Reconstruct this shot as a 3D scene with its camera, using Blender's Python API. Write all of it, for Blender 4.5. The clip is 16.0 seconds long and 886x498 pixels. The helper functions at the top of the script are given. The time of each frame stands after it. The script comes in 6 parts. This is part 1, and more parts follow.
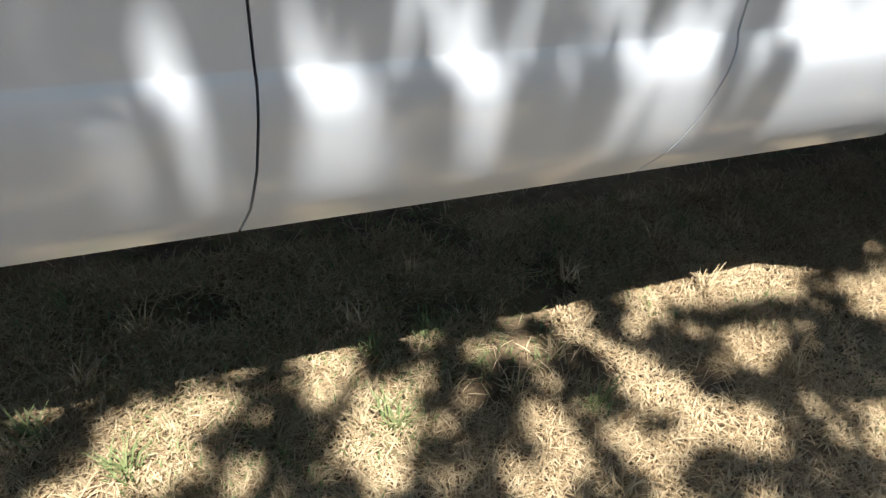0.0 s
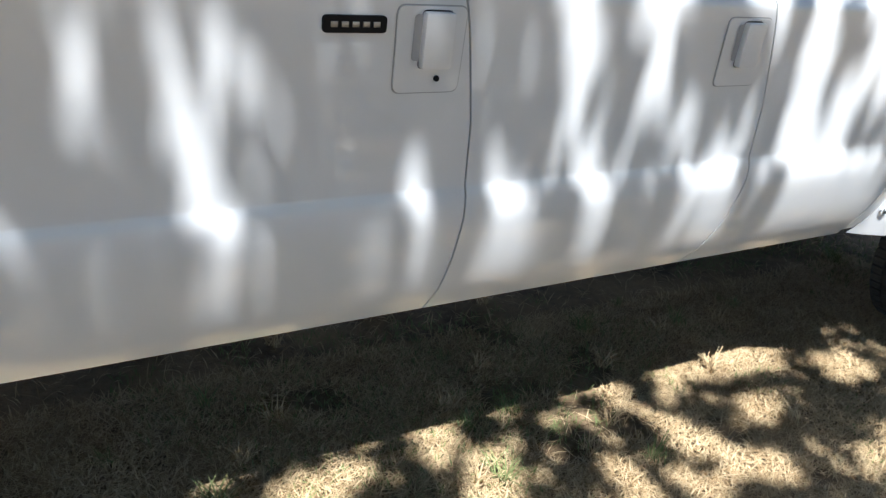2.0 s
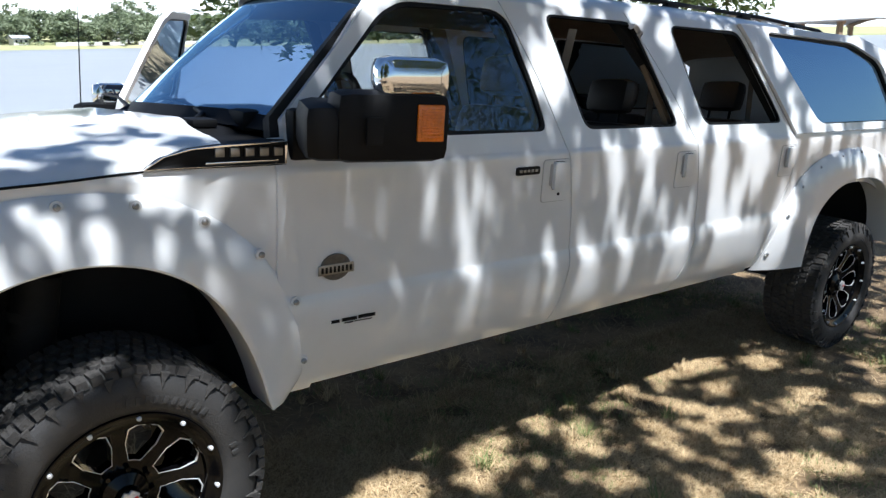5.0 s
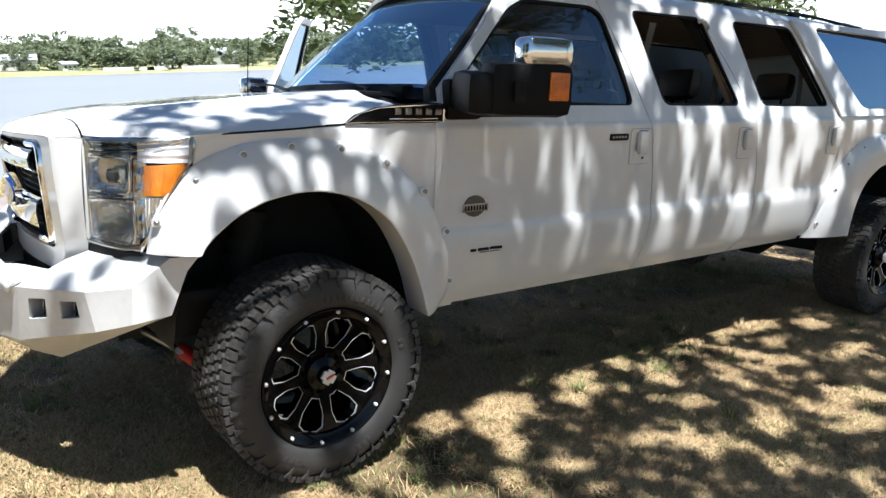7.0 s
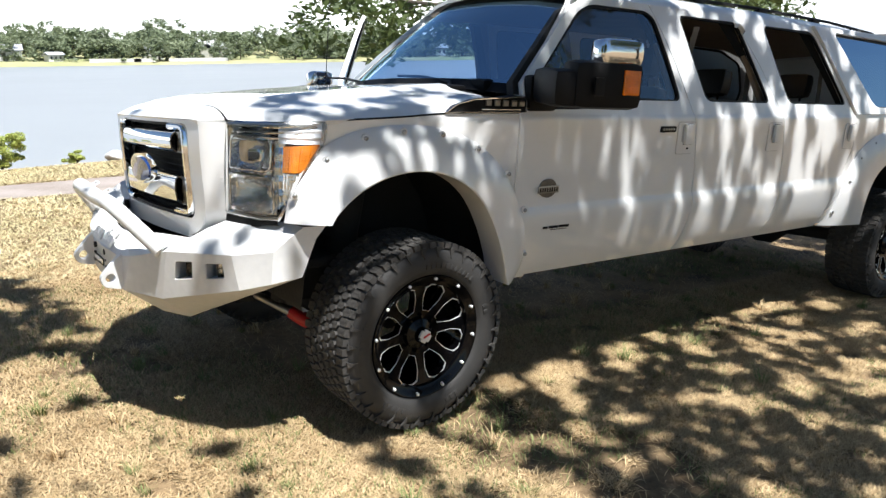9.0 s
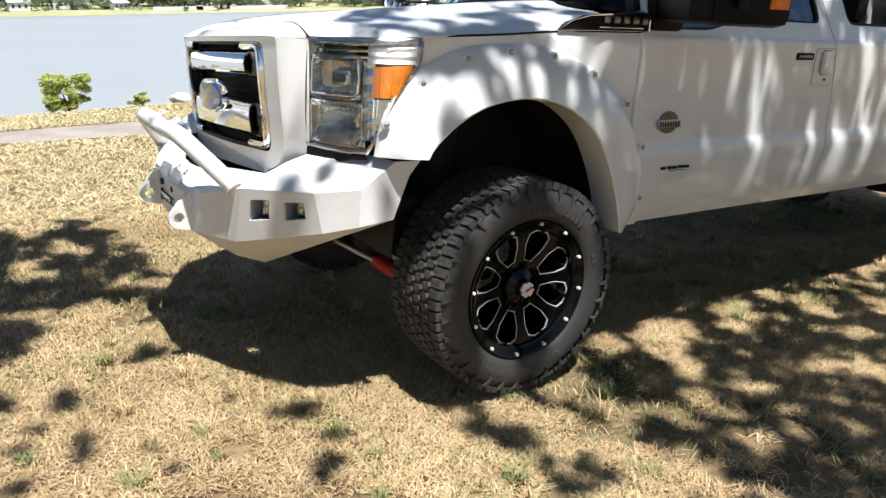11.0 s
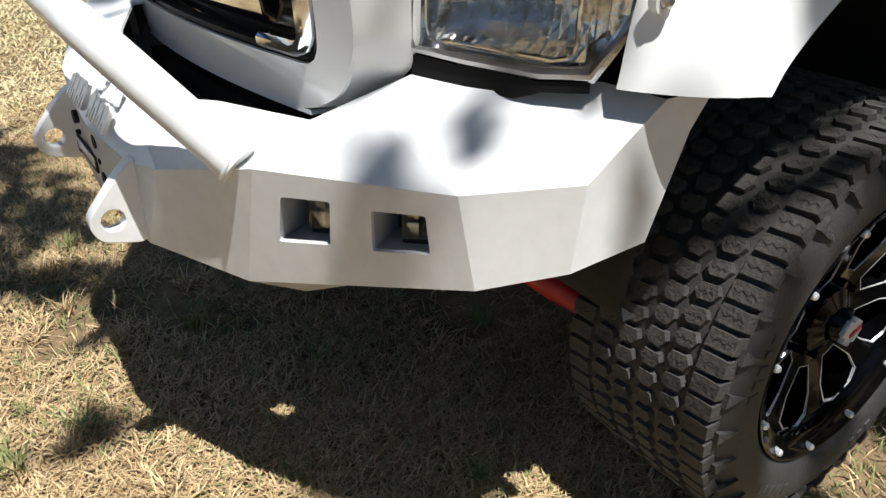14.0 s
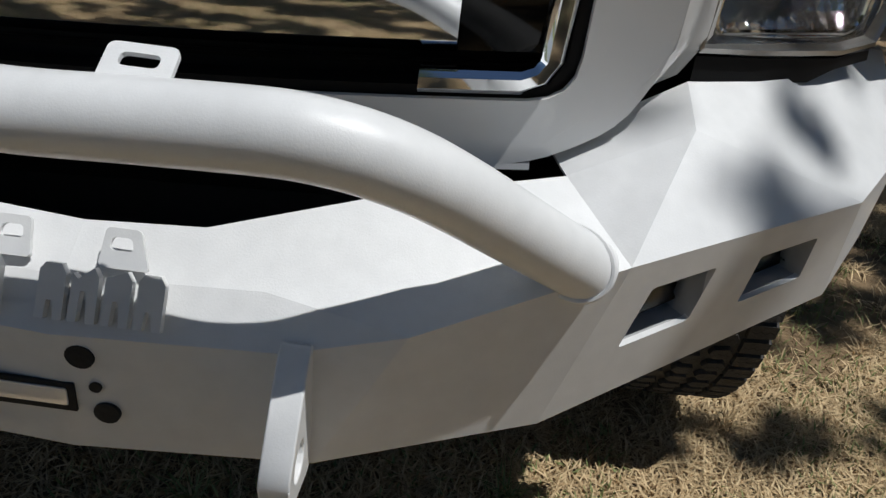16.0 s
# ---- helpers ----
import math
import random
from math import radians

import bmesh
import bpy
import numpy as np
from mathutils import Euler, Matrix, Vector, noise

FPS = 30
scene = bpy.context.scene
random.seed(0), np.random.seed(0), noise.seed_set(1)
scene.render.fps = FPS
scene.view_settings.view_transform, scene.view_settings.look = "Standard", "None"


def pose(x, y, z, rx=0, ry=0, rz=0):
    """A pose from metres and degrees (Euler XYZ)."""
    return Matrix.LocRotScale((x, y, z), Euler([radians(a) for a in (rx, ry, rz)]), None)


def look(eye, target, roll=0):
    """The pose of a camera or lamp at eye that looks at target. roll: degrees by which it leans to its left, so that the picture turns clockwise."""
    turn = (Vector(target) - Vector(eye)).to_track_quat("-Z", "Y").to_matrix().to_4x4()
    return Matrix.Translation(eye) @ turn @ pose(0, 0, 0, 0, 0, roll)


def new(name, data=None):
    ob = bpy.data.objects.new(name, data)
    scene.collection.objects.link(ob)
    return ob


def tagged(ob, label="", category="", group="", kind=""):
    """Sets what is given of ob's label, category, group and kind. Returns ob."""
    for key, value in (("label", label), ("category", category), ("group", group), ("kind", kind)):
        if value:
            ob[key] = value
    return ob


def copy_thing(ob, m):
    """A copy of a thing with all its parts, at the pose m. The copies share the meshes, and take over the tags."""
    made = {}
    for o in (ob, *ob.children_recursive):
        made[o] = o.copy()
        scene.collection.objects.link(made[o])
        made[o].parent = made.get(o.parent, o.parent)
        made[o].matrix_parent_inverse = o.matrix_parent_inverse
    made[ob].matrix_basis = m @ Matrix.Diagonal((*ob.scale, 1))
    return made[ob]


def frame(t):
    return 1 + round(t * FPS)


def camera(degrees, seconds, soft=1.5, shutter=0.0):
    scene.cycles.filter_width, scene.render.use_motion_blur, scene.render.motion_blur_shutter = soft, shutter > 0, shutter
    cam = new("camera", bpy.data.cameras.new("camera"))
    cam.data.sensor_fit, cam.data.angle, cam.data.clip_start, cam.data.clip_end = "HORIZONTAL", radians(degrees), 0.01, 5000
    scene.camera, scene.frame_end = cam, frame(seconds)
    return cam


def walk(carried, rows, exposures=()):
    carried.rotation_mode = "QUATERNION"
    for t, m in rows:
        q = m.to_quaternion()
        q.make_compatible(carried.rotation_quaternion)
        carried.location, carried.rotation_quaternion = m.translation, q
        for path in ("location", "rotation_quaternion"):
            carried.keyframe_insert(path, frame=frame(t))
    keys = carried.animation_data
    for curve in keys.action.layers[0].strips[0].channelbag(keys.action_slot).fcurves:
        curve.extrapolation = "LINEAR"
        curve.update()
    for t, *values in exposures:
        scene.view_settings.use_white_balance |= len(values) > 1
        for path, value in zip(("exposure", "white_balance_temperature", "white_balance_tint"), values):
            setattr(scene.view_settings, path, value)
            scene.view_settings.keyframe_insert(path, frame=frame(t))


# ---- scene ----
# The truck is drawn along x (nose towards -x), its near flank in y = 0, z square to the slope it stands on.
cam = camera(59.2, 16.0, soft=1.4)
K = 1.04                      # metres to one unit of the drawing
C = 0.945                     # the truck's middle line
UP = Vector((-0.0535, 0.040, 1.0)).normalized()
M = UP.rotation_difference(Vector((0, 0, 1))).to_matrix().to_4x4()
PATH = [
    (0, (1.839, -1.207, 1.758), (2.530, 0.206, 0.523), 6.98),
    (0.5, (1.713, -1.233, 1.747), (2.409, 0.180, 0.514), 7.87),
    (1, (1.552, -1.309, 1.725), (2.301, 0.130, 0.554), 7.75),
    (1.5, (1.351, -1.387, 1.796), (2.181, 0.104, 0.754), 7.54),
    (2, (1.070, -1.498, 1.853), (2.017, 0.029, 0.976), 7.16),
    (2.5, (0.839, -1.666, 1.912), (1.870, -0.120, 1.174), 6.38),
    (3, (0.543, -1.819, 1.982), (1.663, -0.287, 1.350), 5.58),
    (3.2, (0.405, -1.857, 1.993), (1.569, -0.343, 1.399), 5.22),
    (5.3, (-0.837, -2.463, 2.088), (0.399, -0.977, 1.575), 3.17),
    (5.5, (-0.942, -2.549, 2.097), (0.281, -1.052, 1.585), 3.34),
    (6, (-1.160, -2.608, 2.062), (0.041, -1.094, 1.547), 4.19),
    (6.5, (-1.335, -2.612, 1.987), (-0.143, -1.088, 1.481), 3.32),
    (7, (-1.485, -2.748, 1.902), (-0.313, -1.198, 1.430), 2.47),
    (7.5, (-1.652, -2.813, 1.897), (-0.470, -1.267, 1.434), 2.50),
    (8, (-1.857, -2.846, 1.913), (-0.650, -1.321, 1.446), 3.03),
    (10.3, (-2.242, -2.713, 1.851), (-1.084, -1.169, 1.325), 3.55),
    (10.5, (-2.180, -2.659, 1.844), (-1.057, -1.100, 1.288), 2.86),
    (11, (-2.035, -2.378, 1.725), (-0.967, -0.801, 1.117), 3.04),
    (11.5, (-1.949, -2.091, 1.655), (-0.915, -0.510, 0.997), 3.69),
    (12, (-1.803, -1.796, 1.632), (-0.835, -0.212, 0.890), 4.07),
    (12.5, (-1.674, -1.547, 1.592), (-0.758, 0.027, 0.764), 4.21),
    (13, (-1.635, -1.277, 1.585), (-0.713, 0.243, 0.671), 4.03),
    (13.5, (-1.530, -0.954, 1.526), (-0.591, 0.536, 0.578), 3.25),
    (14, (-1.467, -0.604, 1.487), (-0.443, 0.807, 0.508), 2.00),
    (14.5, (-1.546, -0.277, 1.444), (-0.324, 0.978, 0.485), 1.42),
    (15, (-1.606, 0.028, 1.433), (-0.163, 0.990, 0.436), 1.94),
    (15.5, (-1.655, 0.311, 1.464), (-0.054, 0.839, 0.383), 5.14),
    (16, (-1.768, 0.643, 1.418), (-0.054, 0.655, 0.387), 7.33),
]
walk(cam, [(t, M @ look(eye, aim, roll)) for t, eye, aim, roll in PATH],
     exposures=[(0.0, 1.2, 6050, 10), (1.0, 1.38, 5950, 10), (1.6, 1.42, 5900, 10), (2.4, 1.12, 5850, 10), (3.0, 0.84, 5800, 10), (5.3, 0.98, 5900, 10), (8.2, 1.02, 6250, 10), (10.3, 0.85, 6350, 10), (13.5, 0.86, 6450, 10), (14.3, 0.36, 6350, 10), (15.0, -0.16, 6300, 10), (16.0, -0.38, 6250, 10)])

# ---- sky and sun ----
SUN = (M.to_3x3() @ Vector((-0.07, -0.40, 1.0))).normalized()
world = bpy.data.worlds.new("sky")
scene.world = world
world.use_nodes = True
wn = world.node_tree.nodes
sky = wn.new("ShaderNodeTexSky")
sky.sky_type = "NISHITA"
sky.sun_disc = False
sky.sun_elevation = math.asin(SUN.z)
sky.sun_rotation = math.atan2(SUN.x, SUN.y)
sky.air_density, sky.dust_density, sky.ozone_density = 1.0, 0.05, 3.0
world.node_tree.links.new(sky.outputs[0], wn["Background"].inputs[0])
wn["Background"].inputs[1].default_value = 0.050
sun = new("sun", bpy.data.lights.new("sun", "SUN"))
sun.data.energy, sun.data.angle, sun.data.color = 5.0, radians(0.53), (1.0, 0.985, 0.95)
sun.matrix_world = look(SUN * 60, (0, 0, 0))


# ---- materials ----
def mat(name, col, rough=0.5, metal=0.0, coat=0.0, vary=0.0, scale=6.0, bump=0.0, bscale=60.0, rand=0.0, col2=None, island=0.0, spec=0.5, ior=1.5):
    """A procedural surface: two scales of colour variation, fine relief, and a shift for each object or loose piece."""
    m = bpy.data.materials.new(name)
    m.use_nodes = True
    n, l = m.node_tree.nodes, m.node_tree.links
    p = n["Principled BSDF"]
    p.inputs["Base Color"].default_value = (*col, 1)
    p.inputs["Roughness"].default_value, p.inputs["Metallic"].default_value = rough, metal
    p.inputs["Coat Weight"].default_value, p.inputs["Coat Roughness"].default_value = coat, 0.03
    p.inputs["Specular IOR Level"].default_value, p.inputs["IOR"].default_value = spec, ior
    tc = n.new("ShaderNodeTexCoord")
    if vary or col2:
        big, small, add = n.new("ShaderNodeTexNoise"), n.new("ShaderNodeTexNoise"), n.new("ShaderNodeMath")
        big.inputs["Scale"].default_value, small.inputs["Scale"].default_value = scale, scale * 9
        big.inputs["Detail"].default_value = small.inputs["Detail"].default_value = 5
        for b in (big, small):
            l.new(tc.outputs["Object"], b.inputs["Vector"])
        add.operation = "MULTIPLY_ADD"
        add.inputs[1].default_value = 0.45
        l.new(small.outputs[0], add.inputs[0])
        l.new(big.outputs[0], add.inputs[2])
        fac = add.outputs[0]
        if rand or island:
            more = n.new("ShaderNodeMath")
            more.operation = "MULTIPLY_ADD"
            src = n.new("ShaderNodeNewGeometry").outputs["Random Per Island"] if island else n.new("ShaderNodeObjectInfo").outputs["Random"]
            l.new(src, more.inputs[0])
            more.inputs[1].default_value = rand or island
            l.new(fac, more.inputs[2])
            fac = more.outputs[0]
        ramp = n.new("ShaderNodeMapRange")
        ramp.inputs["From Min"].default_value, ramp.inputs["From Max"].default_value = 0.45, 1.0 + (rand or island)
        l.new(fac, ramp.inputs["Value"])
        mix = n.new("ShaderNodeMix")
        mix.data_type = "RGBA"
        other = col2 or tuple(c * (1 - vary) for c in col)
        mix.inputs["A"].default_value, mix.inputs["B"].default_value = (*col, 1), (*other, 1)
        l.new(ramp.outputs[0], mix.inputs["Factor"])
        l.new(mix.outputs["Result"], p.inputs["Base Color"])
    if bump:
        g, b = n.new("ShaderNodeTexNoise"), n.new("ShaderNodeBump")
        g.inputs["Scale"].default_value, g.inputs["Detail"].default_value = bscale, 6
        l.new(tc.outputs["Object"], g.inputs["Vector"])
        b.inputs["Strength"].default_value, b.inputs["Distance"].default_value = bump, 0.01
        l.new(g.outputs[0], b.inputs["Height"])
        l.new(b.outputs[0], p.inputs["Normal"])
    return m


def pane_mat(name, tint, ior=1.5, boost=0.0, gloss=(1, 1, 1)):
    """Thin glass: a tinted see-through sheet with a mirror gloss."""
    m = bpy.data.materials.new(name)
    m.use_nodes = True
    n, l = m.node_tree.nodes, m.node_tree.links
    n.remove(n["Principled BSDF"])
    t, g, f, x = n.new("ShaderNodeBsdfTransparent"), n.new("ShaderNodeBsdfGlossy"), n.new("ShaderNodeFresnel"), n.new("ShaderNodeMixShader")
    t.inputs[0].default_value, g.inputs["Roughness"].default_value = (*tint, 1), 0.01
    g.inputs[0].default_value = (*gloss, 1)
    f.inputs[0].default_value = ior
    a = n.new("ShaderNodeMath")
    a.operation, a.inputs[1].default_value, a.use_clamp = "ADD", boost, True
    l.new(f.outputs[0], a.inputs[0])
    l.new(a.outputs[0], x.inputs[0])
    l.new(t.outputs[0], x.inputs[1])
    l.new(g.outputs[0], x.inputs[2])
    l.new(x.outputs[0], n["Material Output"].inputs[0])
    return m


PAINT = mat("white_pearl_paint", (0.78, 0.78, 0.77), 0.32, coat=0.9, vary=0.05, scale=2.0, bump=0.006, bscale=900)
BUMPER = mat("white_bumper_coat", (0.77, 0.77, 0.76), 0.42, coat=0.25, vary=0.20, scale=3.5, bump=0.05, bscale=420)
CHROME = mat("chrome", (0.86, 0.87, 0.88), 0.05, 1.0)
SATIN = mat("satin_metal", (0.45, 0.45, 0.44), 0.32, 1.0, vary=0.3, scale=20)
BLACK = mat("black_plastic", (0.006, 0.006, 0.0065), 0.55, spec=0.2, vary=0.4, scale=10, bump=0.08, bscale=500)
# also the colour of painted shade in door gaps and lamp recesses
DARK = mat("dark_underbody_and_shade", (0.010, 0.010, 0.010), 0.8, vary=0.5, scale=5, bump=0.3, bscale=60)
GLOSSBLK = mat("gloss_black_rim", (0.002, 0.002, 0.0025), 0.07, spec=0.22)
MILLED = mat("milled_edge", (0.94, 0.94, 0.95), 0.22, 0.5)
FOIL = mat("pale_reflector_foil", (0.80, 0.80, 0.81), 0.30, 0.35)
RUBBER = mat("tyre_rubber", (0.030, 0.029, 0.028), 0.62, vary=0.35, scale=7, bump=0.25, bscale=150, col2=(0.042, 0.040, 0.038))
TREAD = mat("dusty_tread_rubber", (0.030, 0.028, 0.026), 0.85, scale=9, bump=0.5, bscale=120, col2=(0.065, 0.060, 0.054))
LINER = mat("tan_headliner", (0.30, 0.235, 0.165), 0.9, vary=0.2, scale=8)
SEAT = mat("black_leather", (0.012, 0.011, 0.011), 0.5, vary=0.3, scale=12, bump=0.2, bscale=200)
BELT = mat("grey_belt_webbing", (0.10, 0.09, 0.075), 0.8, vary=0.2, scale=30)
AMBER = mat("amber_lens", (0.92, 0.29, 0.012), 0.18, coat=1.0, vary=0.55, scale=14, bump=0.5, bscale=110)
DEEPAMBER = mat("deep_amber_lens", (0.95, 0.24, 0.008), 0.15, coat=0.6, vary=0.5, scale=16, bump=0.5, bscale=120)
RED = mat("red_damper_boot", (0.45, 0.015, 0.012), 0.4, vary=0.3, scale=20)
BLUEOVAL = mat("dark_blue_enamel", (0.012, 0.04, 0.16), 0.1, coat=1.0, vary=0.2, scale=20)
GREYBADGE = mat("grey_badge_metal", (0.22, 0.22, 0.215), 0.3, 0.9, vary=0.4, scale=60)
CLEAR = pane_mat("clear_lens", (0.97, 0.98, 0.98), 1.45)
# blue of the mirrored sky is put into these tint and gloss colours
SCREEN = pane_mat("sky_blue_screen_glass", (0.46, 0.68, 1.0), 1.5, 0.42, (0.56, 0.80, 1.0))
SIDEGLASS = pane_mat("tinted_side_glass", (0.80, 0.83, 0.84), 1.5, 0.07, (0.7, 0.86, 1.0))
PRIVACY = pane_mat("privacy_glass", (0.045, 0.05, 0.055), 1.6, 0.40, (0.55, 0.76, 1.0))
SMOKED = mat("smoked_chrome", (0.76, 0.77, 0.78), 0.18, 1.0, vary=0.5, scale=30, bump=0.2, bscale=60)
BOWL = mat("bright_chrome_bowl", (0.88, 0.89, 0.90), 0.06, 1.0, bump=0.5, bscale=34)
MIRRORGLASS = mat("reflector_chrome", (0.70, 0.71, 0.72), 0.07, 1.0, bump=0.45, bscale=38)


# ---- building helpers ----
def lerp(a, b, u):
    return a + (b - a) * u


def smooth(a, b, x):
    u = min(1.0, max(0.0, (x - a) / (b - a)))
    return u * u * (3 - 2 * u)


def table(rows):
    xs, ys = zip(*rows)
    return lambda x: float(np.interp(x, xs, ys))


def grid(bm, rows, wrap=False):
    """Quads between rows of points; wrap closes each row."""
    vs = [[bm.verts.new(p) for p in r] for r in rows]
    n = len(vs[0])
    for a, b in zip(vs, vs[1:]):
        for i in range(n if wrap else n - 1):
            j = (i + 1) % n
            bm.faces.new((a[i], a[j], b[j], b[i]))
    return vs


def crossing(poly, c, ang):
    """How far the ray from c at that angle goes to the polygon."""
    d, best = (math.cos(ang), math.sin(ang)), None
    for (ax, ay), (bx, by) in zip(poly, poly[1:] + poly[:1]):
        ex, ey = bx - ax, by - ay
        den = d[0] * ey - d[1] * ex
        if abs(den) < 1e-12:
            continue
        s = ((ax - c[0]) * ey - (ay - c[1]) * ex) / den
        k = ((ax - c[0]) * d[1] - (ay - c[1]) * d[0]) / den
        if s > 0 and -1e-9 <= k <= 1 + 1e-9 and (best is None or s > best):
            best = s
    return best


def ring(bm, outer, inner, fn, steps=2, n=28):
    """Quads between two outlines; fn lays a 2D point into space. inner None: filled to the middle."""
    base = inner or outer
    c = (sum(p[0] for p in base) / len(base), sum(p[1] for p in base) / len(base))
    angs = {round(math.atan2(p[1] - c[1], p[0] - c[0]), 5) for p in outer + (inner or [])} | {round(-math.pi + 2 * math.pi * i / n, 5) for i in range(n)}
    rows = []
    angs = sorted(angs)
    angs = [a for i, a in enumerate(angs) if i == 0 or a - angs[i - 1] > 1e-4]
    far = [crossing(outer, c, a) for a in angs]
    near = [crossing(inner, c, a) for a in angs] if inner else [0.02 * f for f in far]
    for s in range(steps + 1):
        rows.append([fn(c[0] + math.cos(a) * lerp(f, q, s / steps), c[1] + math.sin(a) * lerp(f, q, s / steps)) for a, f, q in zip(angs, far, near)])
    vs = grid(bm, rows, wrap=True)
    if not inner:
        bm.faces.new(vs[-1])
    return vs


def rounded(poly, r, n=4):
    """A polygon with its corners rounded."""
    out = []
    for i, p in enumerate(poly):
        a, b = Vector(poly[i - 1]), Vector(poly[(i + 1) % len(poly)])
        p = Vector(p)
        da, db = (a - p), (b - p)
        k = min(r, 0.45 * da.length, 0.45 * db.length)
        s, e = p + da.normalized() * k, p + db.normalized() * k
        for j in range(n + 1):
            u = j / n
            q = s * (1 - u) ** 2 + p * 2 * u * (1 - u) + e * u * u
            out.append((q.x, q.y))
    return out


def box(bm, c, size, turn=None, bevel=0.0):
    made = bmesh.ops.create_cube(bm, size=1.0)["verts"]
    m = Matrix.Translation(c) @ (turn.to_4x4() if turn else Matrix()) @ Matrix.Diagonal((*size, 1))
    bmesh.ops.transform(bm, matrix=m, verts=made)
    if bevel:
        edges = list({e for v in made for e in v.link_edges})
        bmesh.ops.bevel(bm, geom=edges, offset=bevel, segments=2, affect="EDGES", profile=0.6)


def tube(bm, pts, r, seg=12, caps=True):
    pts = [Vector(p) for p in pts]
    rows, side = [], None
    for i, p in enumerate(pts):
        d = (pts[min(i + 1, len(pts) - 1)] - pts[max(i - 1, 0)]).normalized()
        if side is None:
            side = d.orthogonal().normalized()
        side = (side - d * side.dot(d)).normalized()
        up = d.cross(side)
        rr = r[i] if isinstance(r, (list, tuple)) else r
        rows.append([p + (side * math.cos(a) + up * math.sin(a)) * rr for a in [2 * math.pi * k / seg for k in range(seg)]])
    vs = grid(bm, rows, wrap=True)
    if caps:
        bm.faces.new(vs[0][::-1])
        bm.faces.new(vs[-1])


def curve_pts(pts, n=6):
    """A smooth line through points."""
    pts = [Vector(p) for p in pts]
    out = []
    for i in range(len(pts) - 1):
        a, b, c, d = pts[max(i - 1, 0)], pts[i], pts[i + 1], pts[min(i + 2, len(pts) - 1)]
        for j in range(n):
            u = j / n
            out.append(0.5 * ((2 * b) + (c - a) * u + (2 * a - 5 * b + 4 * c - d) * u * u + (3 * b - a - 3 * c + d) * u ** 3))
    return out + [pts[-1]]


def lathe(bm, prof, seg=48, arc=2 * math.pi):
    """A profile of (radius, y) turned round the y axis."""
    rows = [[(r * math.cos(a), y, r * math.sin(a)) for r, y in prof] for a in [arc * i / seg for i in range(seg)]]
    rows.append(rows[0])
    grid(bm, rows)
    bmesh.ops.remove_doubles(bm, verts=bm.verts, dist=1e-5)


def fitted(p, lean=0.07):
    """From the drawing to the truck's true proportions, still in drawing units; the body leans a little towards the lake."""
    return Vector((p[0] * (1.027 if p[0] > 0 else 0.992), p[1] * 1.035, p[2] + 0.015 - lean * max(0.0, p[1] - 0.45)))


def mesh_of(name, bm, material, toward=None, smoothed=True, k=K, plain=False, lean=0.07):
    if k == K and not plain:
        for v in bm.verts:
            v.co = fitted(v.co, lean)
    if toward is None:
        bmesh.ops.recalc_face_normals(bm, faces=bm.faces)
    else:
        bm.normal_update()
        t = Vector(toward)
        if sum(f.normal.dot(t) * f.calc_area() for f in bm.faces) < 0:
            bmesh.ops.reverse_faces(bm, faces=bm.faces)
    bmesh.ops.scale(bm, vec=(k, k, k), verts=bm.verts)
    me = bpy.data.meshes.new(name)
    bm.to_mesh(me)
    bm.free()
    me.materials.append(material)
    if smoothed:
        me.polygons.foreach_set("use_smooth", [True] * len(me.polygons))
        me.set_sharp_from_angle(angle=radians(smoothed if smoothed is not True else 38))
    return me


def on_frame(ob):
    """Whether a part belongs to what is bolted to the chassis and stands level."""
    while ob is not None:
        if ob.name.split(".")[0] in ("front_bumper", "axle"):
            return True
        ob = ob.parent
    return False


def part(name, bm, material, parent, label="", toward=None, thick=0.0, bevel=0.0, smoothed=True, k=K, m=None):
    """One mesh object under a thing or a part. thick: metres inwards from the side that faces toward."""
    me = bm if isinstance(bm, bpy.types.Mesh) else mesh_of(name, bm, material, toward, smoothed, k, lean=0.0 if on_frame(parent) else 0.07)
    ob = new(name, me)
    ob.parent = parent
    if m:
        ob.matrix_basis = m
    if thick:
        s = ob.modifiers.new("thickness", "SOLIDIFY")
        s.thickness, s.offset = thick, -1
        e = ob.modifiers.new("corners", "EDGE_SPLIT")
        e.split_angle = radians(46)
    if bevel:
        b = ob.modifiers.new("edges", "BEVEL")
        b.width, b.segments, b.limit_method, b.angle_limit = bevel, 2, "ANGLE", radians(28)
        b.harden_normals = True
    return tagged(ob, label)


def flip(fn, far):
    """The same place on the truck's other side."""
    return (lambda *a: (lambda p: Vector((p[0], 2 * C - p[1], p[2])))(fn(*a))) if far else (lambda *a: Vector(fn(*a)))

# ---- the truck ----
truck = new("pickup_truck")
truck.matrix_basis = M
tagged(truck, "white lifted six-door truck with black wheels on dry grass", "truck")

PROFILE = table([(0.705, 0.092), (0.73, 0.076), (0.77, 0.056), (0.80, 0.044), (0.85, 0.029), (0.90, 0.017), (0.96, 0.005), (0.99, 0.000), (1.01, -0.0025), (1.03, -0.003),
                 (1.05, -0.0015), (1.07, 0.0025), (1.085, 0.007), (1.094, 0.0105), (1.10, 0.0115), (1.13, 0.011), (1.25, 0.010), (1.40, 0.007), (1.50, 0.006), (1.535, 0.008), (1.555, 0.020), (1.60, 0.031),
                 (1.65, 0.045), (1.80, 0.085), (2.00, 0.140), (2.10, 0.172), (2.145, 0.192)])
